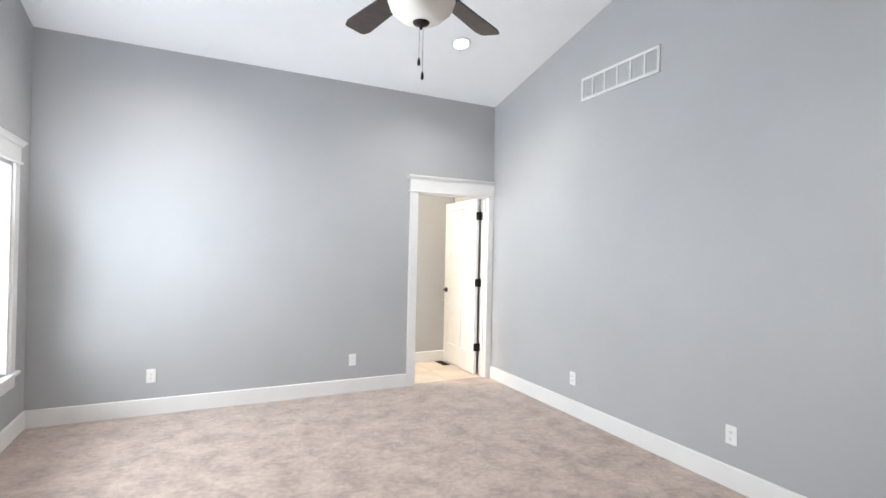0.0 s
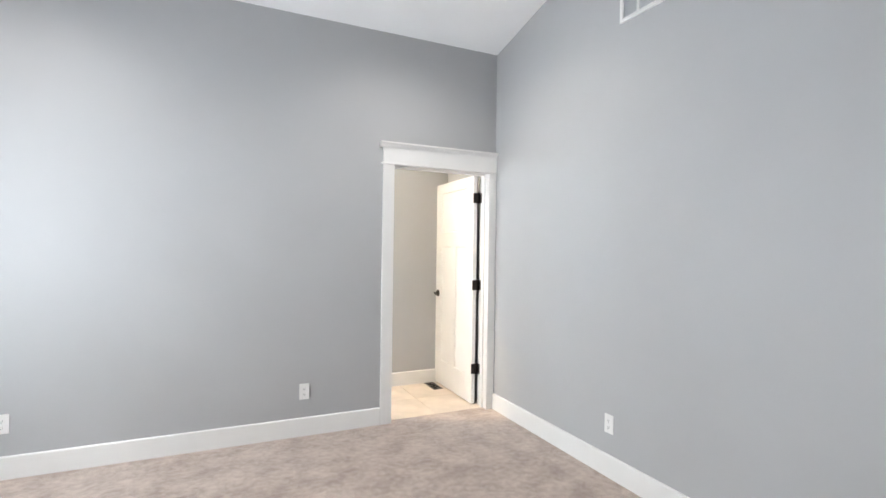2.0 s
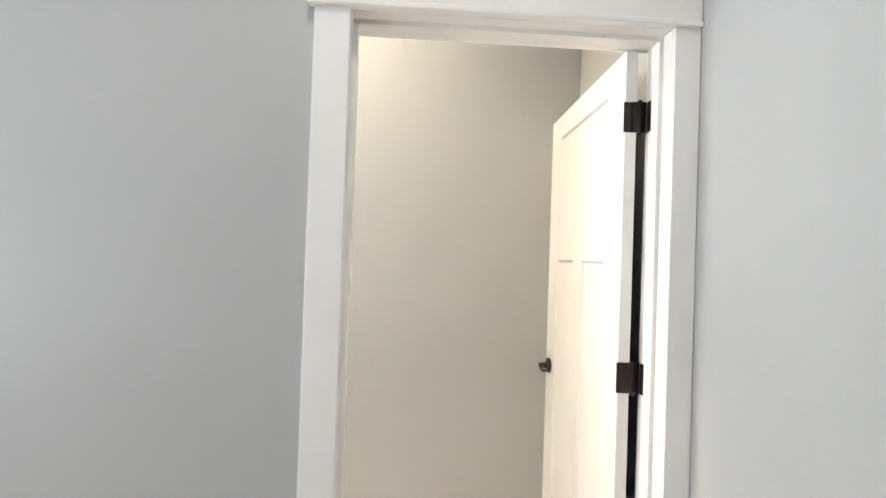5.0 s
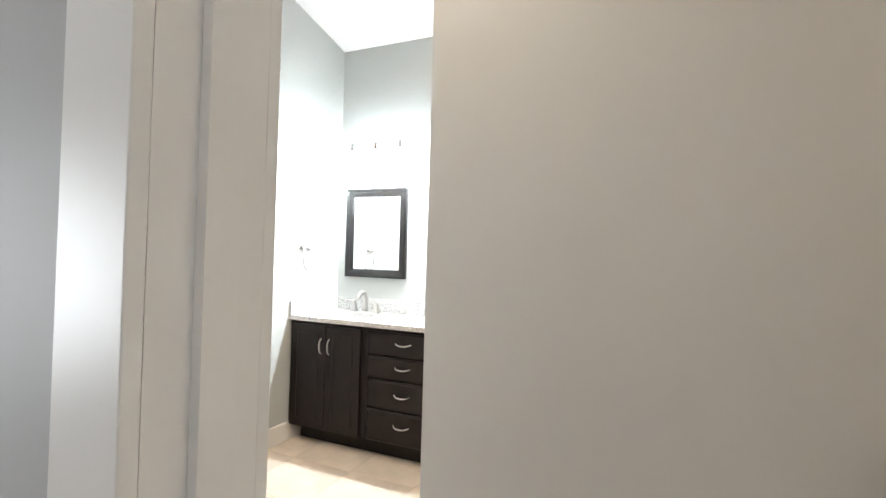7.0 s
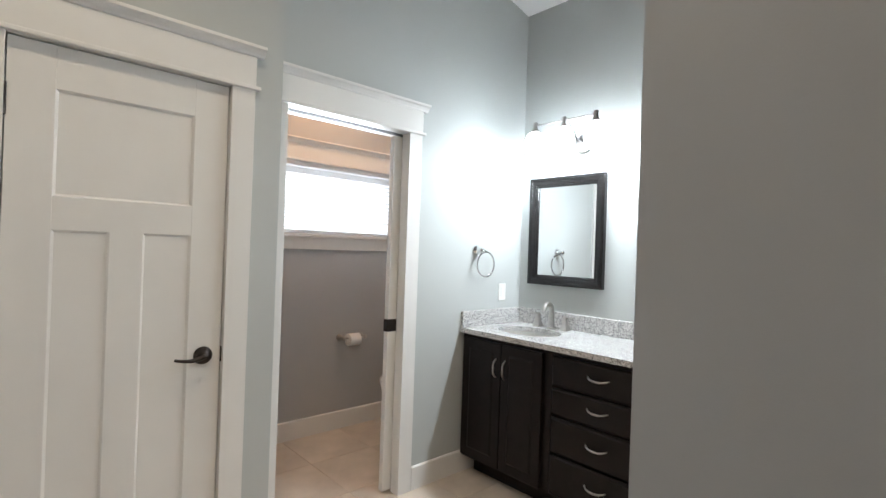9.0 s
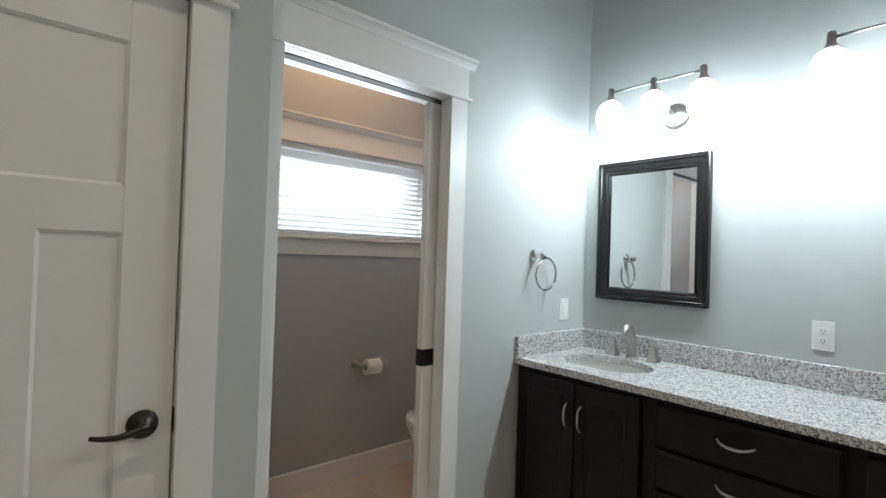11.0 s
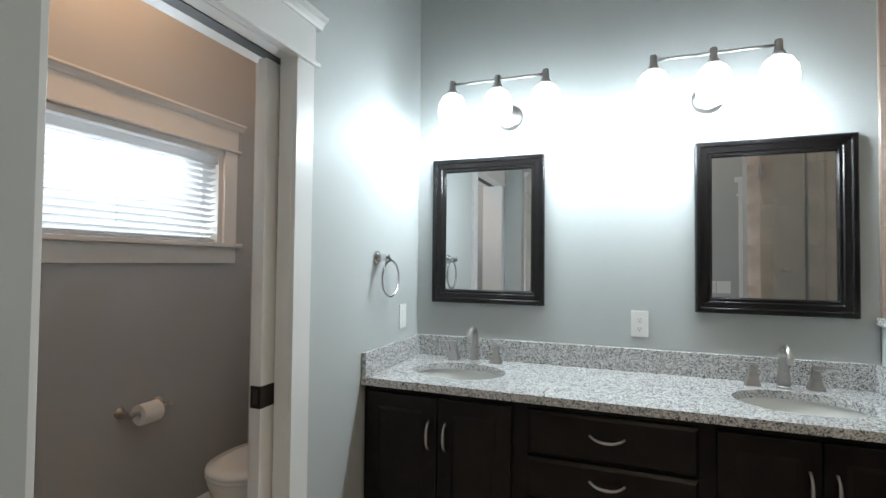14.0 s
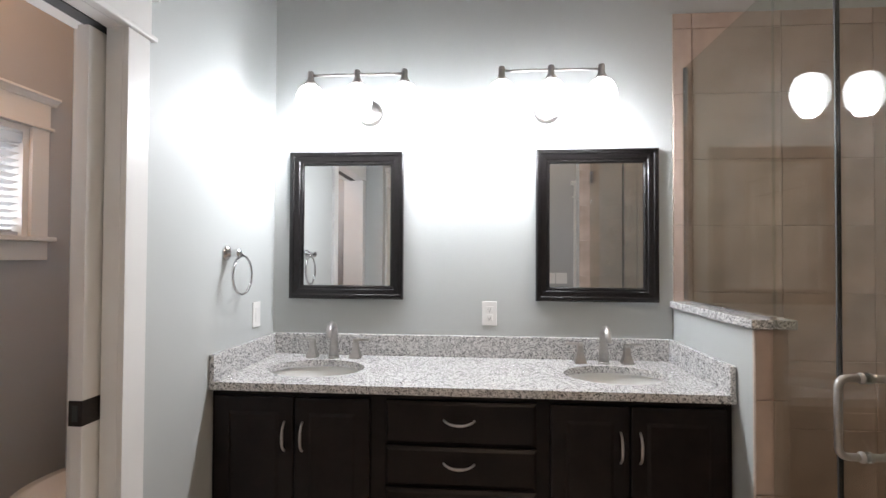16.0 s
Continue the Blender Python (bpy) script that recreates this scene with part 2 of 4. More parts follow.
# ---- the plan ----
YA, YA2 = 4.670, 4.795         # bedroom door wall, its two faces
XB, XW = 2.785, -1.40          # vent wall, window wall of the bedroom
YR, RIDGE, SLOPE, EAVE = -0.85, 1.94, 0.235, 3.093
DX0, DX1, DH = 1.845, 2.712, 2.05   # bedroom door opening
XL, XL2 = -0.278, -0.428       # bathroom west wall, its two faces
YV = 7.785                     # vanity wall
XT = -1.38                     # toilet room window wall
BX, BY, BY2 = 1.620, 5.635, 5.775    # end and faces of the shower's back wall
XC, YC = -0.107, 5.912         # closet wall, proud of the west wall, and its corner
CY0, CY1, CH = 5.030, 5.700, 2.025   # closet door opening
TY0, TY1, IH = 6.012, 6.735, 2.058   # toilet room door opening
PEAK = EAVE + (YA - RIDGE) * SLOPE
BPEAK = 3.09 + (YV - YA2) * 0.225
W = 0.12

structure("floor_bedroom", boxes((XW - W, XB + W, YR - W, YA + 0.05, -0.12, 0.0)), CARPET, "beige plush carpet with footprints and vacuum marks", "carpet")
structure("floor_bathroom", boxes((-1.55, XB + W, YA + 0.05, YV + W, -0.12, -0.006)), GROUT, "beige grout bed of the bathroom floor", "floor")
structure("wall_north", boxes((XW - W, DX0 - 0.02, YA, YA2, 0, 4.4), (DX0 - 0.02, DX1 + 0.02, YA, YA2, DH + 0.02, 4.4), (DX1 + 0.02, XB, YA, YA2, 0, 4.4)), PAINT, "grey painted bedroom wall with a doorway", "wall")
structure("wall_east", boxes((XB, XB + W, YR - W, YV + W, 0, 4.4)), PAINT, "grey painted wall with a high return grille", "wall")
structure("wall_south", boxes((XW - W, XB, YR - W, YR, 0, 4.4)), PAINT, "plain grey painted wall", "wall")
WY0, WY1, WZ0, WZ1 = 2.35, 4.31, 0.50, 1.99
structure("wall_west", boxes((XW - W, XW, YR, WY0, 0, 4.4), (XW - W, XW, WY1, YA, 0, 4.4), (XW - W, XW, WY0, WY1, 0, WZ0), (XW - W, XW, WY0, WY1, WZ1, 4.4)), PAINT, "grey painted wall with a tall white window", "wall")
def slab(pts, x0, x1, t=0.12):
    bm = bmesh.new()
    lo = [[bm.verts.new((x, y, z)) for x in (x0, x1)] for y, z in pts]
    hi = [[bm.verts.new((x, y, z + t)) for x in (x0, x1)] for y, z in pts]
    for a, b in zip(lo, lo[1:]):
        bm.faces.new((a[0], a[1], b[1], b[0]))
    for a, b in zip(hi, hi[1:]):
        bm.faces.new((a[0], b[0], b[1], a[1]))
    for k in (0, 1):
        for i in range(len(pts) - 1):
            bm.faces.new((lo[i][k], lo[i + 1][k], hi[i + 1][k], hi[i][k]))
    bm.faces.new((lo[0][0], lo[0][1], hi[0][1], hi[0][0]))
    bm.faces.new((lo[-1][0], lo[-1][1], hi[-1][1], hi[-1][0]))
    return bm
structure("ceiling_bedroom", slab([(YA, EAVE), (RIDGE, PEAK), (YR, EAVE + 0.02)], XW, XB), CEIL, "white vaulted bedroom ceiling", "ceiling")
structure("ceiling_bathroom", slab([(YV, 3.09), (YA2, BPEAK)], XL2, XB), CEIL, "white sloped bathroom ceiling", "ceiling")
structure("wall_vanity", boxes((XL2, XB, YV, YV + W, 0, 3.4)), PAINT_BRIGHT, "grey painted wall behind the double vanity", "wall")
structure("wall_closet", boxes((XL2, XC, YA2, CY0 - 0.02, 0, 4.2), (XL2, XC, CY1 + 0.02, YC, 0, 4.2), (XL2, XC, CY0 - 0.02, CY1 + 0.02, CH + 0.02, 4.2)), PAINT_BRIGHT, "grey painted closet wall with a shut white door", "wall")
structure("wall_toilet_door", boxes((XL2, XL, YC, TY0 - 0.02, 0, 4.2), (XL2, XL, TY0 - 0.02, TY1 + 0.02, IH + 0.02, 4.2), (XL - 0.045, XL, TY1 + 0.02, 7.5, 0, IH + 0.02), (XL2, XL2 + 0.045, TY1 + 0.02, 7.5, 0, IH + 0.02),
          (XL2, XL, TY1 + 0.02, 7.5, IH + 0.02, 4.2), (XL2, XL, 7.5, YV, 0, 4.2)), PAINT_BRIGHT, "grey painted bathroom wall with a pocket doorway", "wall")
structure("wall_shower_back", boxes((BX, XB, BY, BY2, 0, 4.1)), PAINT, "grey painted partition wall facing the doorway", "wall")
TWY0, TWY1, TWZ0, TWZ1 = 6.36, 7.55, 1.485, 2.005
structure("wall_toilet_room", boxes((XT - W, XT, 5.7, TWY0, 0, 3.0), (XT - W, XT, TWY1, YV + W, 0, 3.0), (XT - W, XT, TWY0, TWY1, 0, TWZ0), (XT - W, XT, TWY0, TWY1, TWZ1, 3.0)), PAINT, "grey painted toilet room wall with a high window", "wall")
structure("wall_toilet_south", boxes((XT, XL2, 5.78, 5.9, 0, 3.0)), PAINT, "plain grey painted wall", "wall")
structure("wall_toilet_north", boxes((XT, XL2, YV, YV + W, 0, 3.0)), PAINT, "plain grey painted wall behind the toilet", "wall")
structure("ceiling_toilet_room", boxes((XT, XL2, 5.9, YV, 2.9, 3.0)), CEIL, "white toilet room ceiling", "ceiling")
structure("wall_closet_back", boxes((XL2 - 0.9, XL2 - 0.85, YA2, 5.78, 0, 3.0)), PAINT, "plain closet wall", "wall")

# ---- trim ----
def base_run(name, x0, y0, x1, y1, nx, ny, h=0.135):
    """A baseboard along a wall whose face runs from one point to the other; (nx, ny) points into the room."""
    bm, t = bmesh.new(), 0.016
    a, b, n = Vector((x0, y0, 0)), Vector((x1, y1, 0)), Vector((nx, ny, 0))
    prof = [(0, 0), (t, 0), (t, h - 0.006), (t - 0.006, h), (0, h)]
    rings = [[p + n * d + Vector((0, 0, z)) for d, z in prof] for p in (a, b)]
    loft(bm, rings)
    structure(name, bm, TRIM, "white painted flat baseboard", "baseboard")


base_run("baseboard_north", XW, YA, DX0 - 0.096, YA, 0, -1)
base_run("baseboard_east", XB, YA - 0.017, XB, YR, -1, 0)
base_run("baseboard_west", XW, YR, XW, YA - 0.017, 1, 0)
base_run("baseboard_shower_back", BX, BY, XB, BY, 0, -1)
base_run("baseboard_shower_end", BX, BY2, BX, BY - 0.016, -1, 0)
base_run("baseboard_vanity_side", XL, TY1 + 0.098, XL, YV, 1, 0)
base_run("baseboard_between_doors", XC, CY1 + 0.094, XC, YC, 1, 0)
base_run("baseboard_closet_south", XC, YA2 + 0.017, XC, CY0 - 0.094, 1, 0)
base_run("baseboard_hall", DX0 - 0.096, YA2, XC, YA2, 0, 1)
base_run("baseboard_toilet_room", XT, 5.9, XT, YV - 0.017, 1, 0)
base_run("baseboard_toilet_north", XT, YV, XL2, YV, 0, -1)


def casing(name, w, h, m, right_cut=None, left_cut=False, label="white craftsman door casing with a crowned head"):
    """Trim round an opening w wide and h high. Local x along the wall from the opening's left, y out of the wall, z up."""
    c = tagged(thing(name, label, "trim", m), kind="structure")
    lw, ov = 0.092, 0.018
    r = w + lw if right_cut is None else right_cut
    part("casing_leg", boxes((-lw, 0, 0, 0.018, 0, h), bevel=0.0015), TRIM, c)
    part("casing_leg", boxes((w, r, 0, 0.018, 0, h), bevel=0.0015), TRIM, c)
    e, k0 = (0 if right_cut is not None else 1), (0 if left_cut else 1)
    part("head_bead", boxes((-lw - ov * k0, r + ov * e, 0, 0.032, h, h + 0.016), bevel=0.004), TRIM, c)
    part("head_board", boxes((-lw, r, 0, 0.022, h + 0.016, h + 0.136), bevel=0.0015), TRIM, c)
    bm = bmesh.new()
    prof = [(0, 0), (0.026, 0), (0.030, 0.010), (0.040, 0.022), (0.052, 0.028), (0.052, 0.040), (0, 0.040)]
    z = h + 0.136
    loft(bm, [[(x, d, z + k) for d, k in prof] for x in (-lw - 0.03 * k0, r + 0.03 * e)])
    part("head_crown", bm, TRIM, c)
    return c


def jamb(name, w, h, depth, m):
    j = tagged(thing(name, "white painted door jamb with stop", "trim", m), kind="structure")
    part("jamb_side", boxes((-0.018, 0, 0, depth, 0, h)), TRIM, j)
    part("jamb_side", boxes((w, w + 0.018, 0, depth, 0, h)), TRIM, j)
    part("jamb_head", boxes((-0.018, w + 0.018, 0, depth, h, h + 0.018)), TRIM, j)
    return j


casing("trim_bedroom_door", DX1 - DX0, DH, pose(DX0, YA, 0) @ Matrix.Diagonal((1, -1, 1, 1)), right_cut=XB - DX0 - 0.002)
casing("trim_bedroom_door_hall", DX1 - DX0, DH, Matrix.Translation((DX0, YA2, 0)), right_cut=XB - DX0 - 0.002)
jamb("jamb_bedroom_door", DX1 - DX0, DH, YA2 - YA, pose(DX0, YA, 0))
stop = tagged(thing("door_stop", "white door stop strips of the bedroom doorway", "trim"), kind="structure")
for sx in ((DX0, DX0 + 0.012), (DX1 - 0.012, DX1)):
    part("stop_strip", boxes((*sx, YA + 0.045, YA + 0.085, 0, DH)), TRIM, stop)
part("stop_strip", boxes((DX0 + 0.012, DX1 - 0.012, YA + 0.045, YA + 0.085, DH - 0.012, DH)), TRIM, stop)
FACE_E = Matrix.Rotation(radians(90), 4, "Z")
casing("trim_closet_door", CY1 - CY0, CH, Matrix.Translation((XC, CY0, 0)) @ FACE_E @ Matrix.Diagonal((1, -1, 1, 1)))
casing("trim_toilet_door", TY1 - TY0, IH, Matrix.Translation((XL, TY0, 0)) @ FACE_E @ Matrix.Diagonal((1, -1, 1, 1)), left_cut=True)
jamb("jamb_closet_door", CY1 - CY0, CH, 0.12, Matrix.Translation((XC, CY0, 0)) @ FACE_E)
tj = tagged(thing("jamb_toilet_door", "white split jamb of a pocket door", "trim"), kind="structure")
part("jamb_side", boxes((XL2, XL, TY0 - 0.018, TY0, 0, IH)), TRIM, tj)
part("jamb_side", boxes((XL - 0.050, XL, TY1, TY1 + 0.018, 0, IH)), TRIM, tj)
part("jamb_side", boxes((XL2, XL2 + 0.05, TY1, TY1 + 0.018, 0, IH)), TRIM, tj)
part("jamb_head", boxes((XL - 0.050, XL, TY0 - 0.018, TY1 + 0.018, IH, IH + 0.018)), TRIM, tj)
part("jamb_head", boxes((XL2, XL2 + 0.05, TY0 - 0.018, TY1 + 0.018, IH, IH + 0.018)), TRIM, tj)
part("track", boxes((XL2 + 0.052, XL - 0.052, TY0, TY1 + 0.7, IH - 0.002, IH + 0.015)), SLOT, tj, "dark pocket door track")

# ---- doors ----
def lever(parent, x, y, z, side, way):
    """A rosette with a curved lever; side: +1 or -1 along y, way: +1 or -1 along x."""
    h = part("handle", lathe(bmesh.new(), [(0, 0), (0.033, 0), (0.035, 0.004), (0.033, 0.011), (0.026, 0.014), (0.013, 0.016), (0.011, 0.044), (0, 0.046)],
                             m=Matrix.Translation((x, y, z)) @ Matrix.Rotation(radians(-90 * side), 4, "X")), BRONZE, parent, "oil-rubbed bronze lever handle", True)
    pts = [(x + way * d, y + side * (0.042 + 0.006 * math.sin(d * 20)), z + 0.004 - 0.012 * math.sin(d / 0.11 * 3.1) - 0.06 * max(0, d - 0.07)) for d in [0.11 * i / 10 for i in range(11)]]
    part("lever", tube(bmesh.new(), pts, [0.010 - 0.0005 * i for i in range(11)]), BRONZE, h, smooth=True)


def panel_door(name, w, h, m, label, knob_z, handed=1, st=0.137, rail=(0.095, 0.14, 0.13)):
    """A three-panel craftsman leaf. Local x from the hinge edge, y through the leaf, z up."""
    d = tagged(thing(name, label, "door", m), kind="structure")
    t, q = 0.036, 0.009
    top, mid, mull = h - rail[0], h * 0.757, 0.10
    lowtop = mid - rail[1]
    x1 = w - st
    part("stile", boxes((0, st, 0, t, 0, h), bevel=0.002), TRIM, d)
    part("stile", boxes((x1, w, 0, t, 0, h), bevel=0.002), TRIM, d)
    part("rail", boxes((st, x1, 0, t, top, h)), TRIM, d)
    part("rail", boxes((st, x1, 0, t, lowtop, mid)), TRIM, d)
    part("rail", boxes((st, x1, 0, t, 0, 0.24)), TRIM, d)
    c = w / 2
    part("mullion", boxes((c - mull / 2, c + mull / 2, 0, t, 0.24, lowtop)), TRIM, d)
    for a, b, z0, z1 in ((st, x1, mid, top), (st, c - mull / 2, 0.24, lowtop), (c + mull / 2, x1, 0.24, lowtop)):
        bm = bmesh.new()
        box(bm, a, b, q, t - q, z0, z1)
        for yy, s in ((q, -1), (t - q, 1)):
            f = 0.008
            loft(bm, [[(a, yy + s * (q - 0.001), z0), (b, yy + s * (q - 0.001), z0), (b, yy + s * (q - 0.001), z1), (a, yy + s * (q - 0.001), z1)],
                      [(a + f, yy + s * 0.0004, z0 + f), (b - f, yy + s * 0.0004, z0 + f), (b - f, yy + s * 0.0004, z1 - f), (a + f, yy + s * 0.0004, z1 - f)]], False, False)
        part("panel", bm, TRIM, d)
    for s, yy in ((-1, 0), (1, t)):
        lever(d, w - 0.065, yy, knob_z, s, -1)
    part("latch_plate", boxes((w - 0.001, w + 0.0015, 0.006, t - 0.006, knob_z - 0.03, knob_z + 0.03)), BRONZE, d)
    for hz in (0.21 + 0.1, h / 2 + 0.04, h - 0.2):
        hb = boxes((-0.003, 0.0005, 0.002, t + 0.004, hz - 0.045, hz + 0.045))
        tube(hb, [(-0.004, t + 0.007 if handed > 0 else -0.007, hz - 0.05), (-0.004, t + 0.007 if handed > 0 else -0.007, hz + 0.05)], 0.007)
        part("hinge", hb, BRONZE, d, "dark bronze hinge")
    return d


dw = 0.832
panel_door("door_bedroom", dw, 2.035, pose(DX1 - 0.030, YA2 + 0.012, 0.012, 0, 0, 88.9) , "white three-panel craftsman door standing open on dark hinges", 0.92, handed=-1)
hg = tagged(thing("jamb_hinges", "dark bronze hinge leaves on the bedroom door jamb", "hinge"), kind="structure")
for hz in (0.322, 1.07, 1.847):
    part("hinge_leaf", boxes((DX1 - 0.0025, DX1 - 0.0005, YA2 - 0.036, YA2 + 0.004, hz - 0.045, hz + 0.045)), BRONZE, hg)
    part("hinge_leaf", boxes((DX1 - 0.046, DX1 - 0.004, YA2 + 0.006, YA2 + 0.0105, hz - 0.045, hz + 0.045)), BRONZE, hg)
panel_door("door_closet", CY1 - CY0 - 0.008, 2.01, Matrix.Translation((XC - 0.006, CY0 + 0.004, 0.01)) @ FACE_E, "white three-panel craftsman closet door, shut, bronze lever", 0.947, handed=-1, st=0.122, rail=(0.14, 0.11, 0.13))
sk = tagged(thing("door_strikes", "dark bronze strike plates in the white jambs", "strike plate"), kind="structure")
part("strike_plate", boxes((DX0 - 0.001, DX0 + 0.0015, YA2 - 0.030, YA2 - 0.004, 0.885, 0.955)), BRONZE, sk)
part("strike_plate", boxes((XC - 0.022, XC + 0.001, CY1 - 0.0035, CY1 - 0.0005, 0.925, 0.985)), BRONZE, sk)
pk = tagged(thing("door_toilet", "white pocket door slid nearly open into the wall", "door", pose(XL - 0.093, TY1 - 0.055, 0.012)), kind="structure")
part("slab", boxes((0, 0.036, 0, 0.74, 0, 2.03), bevel=0.002), TRIM, pk)
part("pull", boxes((-0.002, 0.038, -0.003, 0.062, 0.912, 0.982), bevel=0.001), BRONZE, pk, "black bronze pocket door pull")
part("pull_recess", boxes((0.010, 0.026, -0.0045, -0.0031, 0.925, 0.969)), SLOT, pk)

# ---- windows ----
def window(name, y0, y1, z0, z1, xf, label, mullions=0, head_crown=True):
    """A window in a wall that faces +x, with casing, stool, apron, sash, glass."""
    wn_ = tagged(thing(name, label, "window"), kind="structure")
    lw = 0.09
    part("window_casing", boxes((xf, xf + 0.018, y0 - lw, y0, z0, z1), bevel=0.0015), TRIM, wn_)
    part("window_casing", boxes((xf, xf + 0.018, y1, y1 + lw, z0, z1), bevel=0.0015), TRIM, wn_)
    part("head_bead", boxes((xf, xf + 0.032, y0 - lw - 0.018, y1 + lw + 0.018, z1, z1 + 0.016), bevel=0.004), TRIM, wn_)
    part("head_board", boxes((xf, xf + 0.022, y0 - lw, y1 + lw, z1 + 0.016, z1 + 0.126), bevel=0.0015), TRIM, wn_)
    bm = bmesh.new()
    prof = [(0, 0), (0.026, 0), (0.030, 0.010), (0.040, 0.022), (0.052, 0.028), (0.052, 0.038), (0, 0.038)]
    loft(bm, [[(xf + d, y, z1 + 0.126 + k) for d, k in prof] for y in (y0 - lw - 0.03, y1 + lw + 0.03)])
    part("head_crown", bm, TRIM, wn_)
    part("window_sill", boxes((xf - 0.05, xf + 0.045, y0 - lw - 0.025, y1 + lw + 0.025, z0 - 0.022, z0), bevel=0.004), TRIM, wn_)
    part("apron", boxes((xf, xf + 0.018, y0 - lw, y1 + lw, z0 - 0.112, z0 - 0.022), bevel=0.0015), TRIM, wn_)
    part("window_frame", boxes((xf - W, xf, y0, y0 + 0.03, z0, z1), (xf - W, xf, y1 - 0.03, y1, z0, z1), (xf - W, xf, y0 + 0.03, y1 - 0.03, z1 - 0.03, z1), (xf - W, xf - 0.05, y0 + 0.03, y1 - 0.03, z0, z0 + 0.03)), TRIM, wn_)
    for k in range(1, mullions + 1):
        yy = y0 + (y1 - y0) * k / (mullions + 1)
        part("mullion", boxes((xf - 0.09, xf - 0.05, yy - 0.02, yy + 0.02, z0 + 0.03, z1 - 0.03)), TRIM, wn_)
    g = part("pane", boxes((xf - 0.088, xf - 0.084, y0 + 0.03, y1 - 0.03, z0 + 0.03, z1 - 0.03)), PANE, wn_)
    g.visible_shadow = False
    return wn_


window("window_1", WY0, WY1, WZ0, WZ1, XW, "tall white bedroom window with craftsman casing", 1)
window("window_2", TWY0, TWY1, TWZ0, TWZ1, XT, "wide high white window with a crowned head", 0)
blind = thing("window_blind", "white horizontal slat blind lowered in the window", "blind", pose(XT - 0.035, TWY0 + 0.03, TWZ0))
bw_ = TWY1 - TWY0 - 0.06
part("head_rail", boxes((-0.025, 0.03, 0, bw_, 0.435, 0.478), bevel=0.003), BLIND, blind)
part("bottom_rail", boxes((-0.022, 0.022, 0.005, bw_ - 0.005, 0.004, 0.02), bevel=0.003), BLIND, blind)
slat_bm = bmesh.new()
loft(slat_bm, [[(-0.021, y, -0.006), (0.0, y, 0.002), (0.021, y, 0.006), (0.021, y, 0.0075), (0.0, y, 0.0035), (-0.021, y, -0.0045)] for y in (0.005, bw_ - 0.005)])
slat_mesh = mesh_of("slat", slat_bm, BLIND)
for k in range(12):
    s = new("slat", slat_mesh)
    s.parent, s.location = blind, (0, 0, 0.045 + 0.0335 * k)
for yy in (0.12, bw_ / 2, bw_ - 0.12):
    part("ladder_cord", tube(bmesh.new(), [(0.022, yy, 0.01), (0.022, yy, 0.44)], 0.0012, 6), BLIND, blind)

structure("backdrop_west", boxes((-9.0, -8.9, -12, 32, -4, 12)), DAYBACK, "pale overexposed daylight outside the windows", "backdrop")

# ---- wall plates, grilles ----
def plate(name, m, label, category, kindof="outlet", gangs=1, group=""):
    """Local x along the wall, y out of it."""
    w = 0.072 + 0.046 * (gangs - 1)
    p = thing(name, label, category, m, group)
    part("cover", boxes((-w / 2, w / 2, 0, 0.006, -0.058, 0.058), bevel=0.002), PLASTIC, p)
    for g in range(gangs):
        cx = (g - (gangs - 1) / 2) * 0.046
        if kindof == "outlet":
            for zz in (-0.02, 0.02):
                part("receptacle", boxes((cx - 0.016, cx + 0.016, 0.006, 0.008, zz - 0.014, zz + 0.014), bevel=0.0008), PLASTIC, p)
                part("slot", boxes((cx - 0.007, cx - 0.005, 0.008, 0.0085, zz - 0.004, zz + 0.005), (cx + 0.005, cx + 0.007, 0.008, 0.0085, zz - 0.004, zz + 0.004), (cx - 0.002, cx + 0.002, 0.008, 0.0085, zz - 0.011, zz - 0.007)), SLOT, p)
        else:
            part("rocker", boxes((cx - 0.016, cx + 0.016, 0.006, 0.0095, -0.033, 0.033), bevel=0.0015), PLASTIC, p)
    return p


for ox in (-0.559, 1.172):
    plate("wall_outlet", pose(ox, YA, 0.325, 0, 0, 180), "white duplex outlet low on the grey wall", "outlet", group="bedroom outlets")
for oy in (3.274, 1.826):
    plate("wall_outlet", pose(XB, oy, 0.325, 0, 0, 90), "white duplex outlet low on the grey wall", "outlet", group="bedroom outlets")
plate("wall_outlet", pose(0.80, YV, 1.126, 0, 0, 180), "white outlet above the granite backsplash between the mirrors", "outlet")
plate("light_switch", pose(XL, 7.592, 1.128, 0, 0, -90), "white rocker switch beside the towel ring", "switch", "rocker")
for sx in (1.50, 1.625):
    plate("light_switch", pose(sx, YA2, 1.18), "white double rocker switch by the doorway", "switch", "rocker", 2, "hall switches")

vent = thing("return_grille", "white metal return-air grille high on the grey wall", "vent", pose(XB, 2.402, 2.77))
vw, vh = 0.82, 0.197
part("backing", boxes((-0.004, -0.001, 0.01, vw - 0.01, 0.01, vh - 0.01)), VENTGREY, vent)
part("frame", boxes((-0.014, 0, 0, vw, 0, 0.022), (-0.014, 0, 0, vw, vh - 0.022, vh), (-0.014, 0, 0, 0.022, 0.022, vh - 0.022), (-0.014, 0, vw - 0.022, vw, 0.022, vh - 0.022)), TRIM, vent)
for k in range(1, 6):
    part("divider", boxes((-0.013, -0.002, vw * k / 6 - 0.008, vw * k / 6 + 0.008, 0.022, vh - 0.022)), TRIM, vent)
lm = mesh_of("louvre", loft(bmesh.new(), [[(-0.003, y, 0), (-0.011, y, -0.006), (-0.0115, y, -0.005), (-0.0035, y, 0.001)] for y in (0.022, vw - 0.022)]), TRIM)
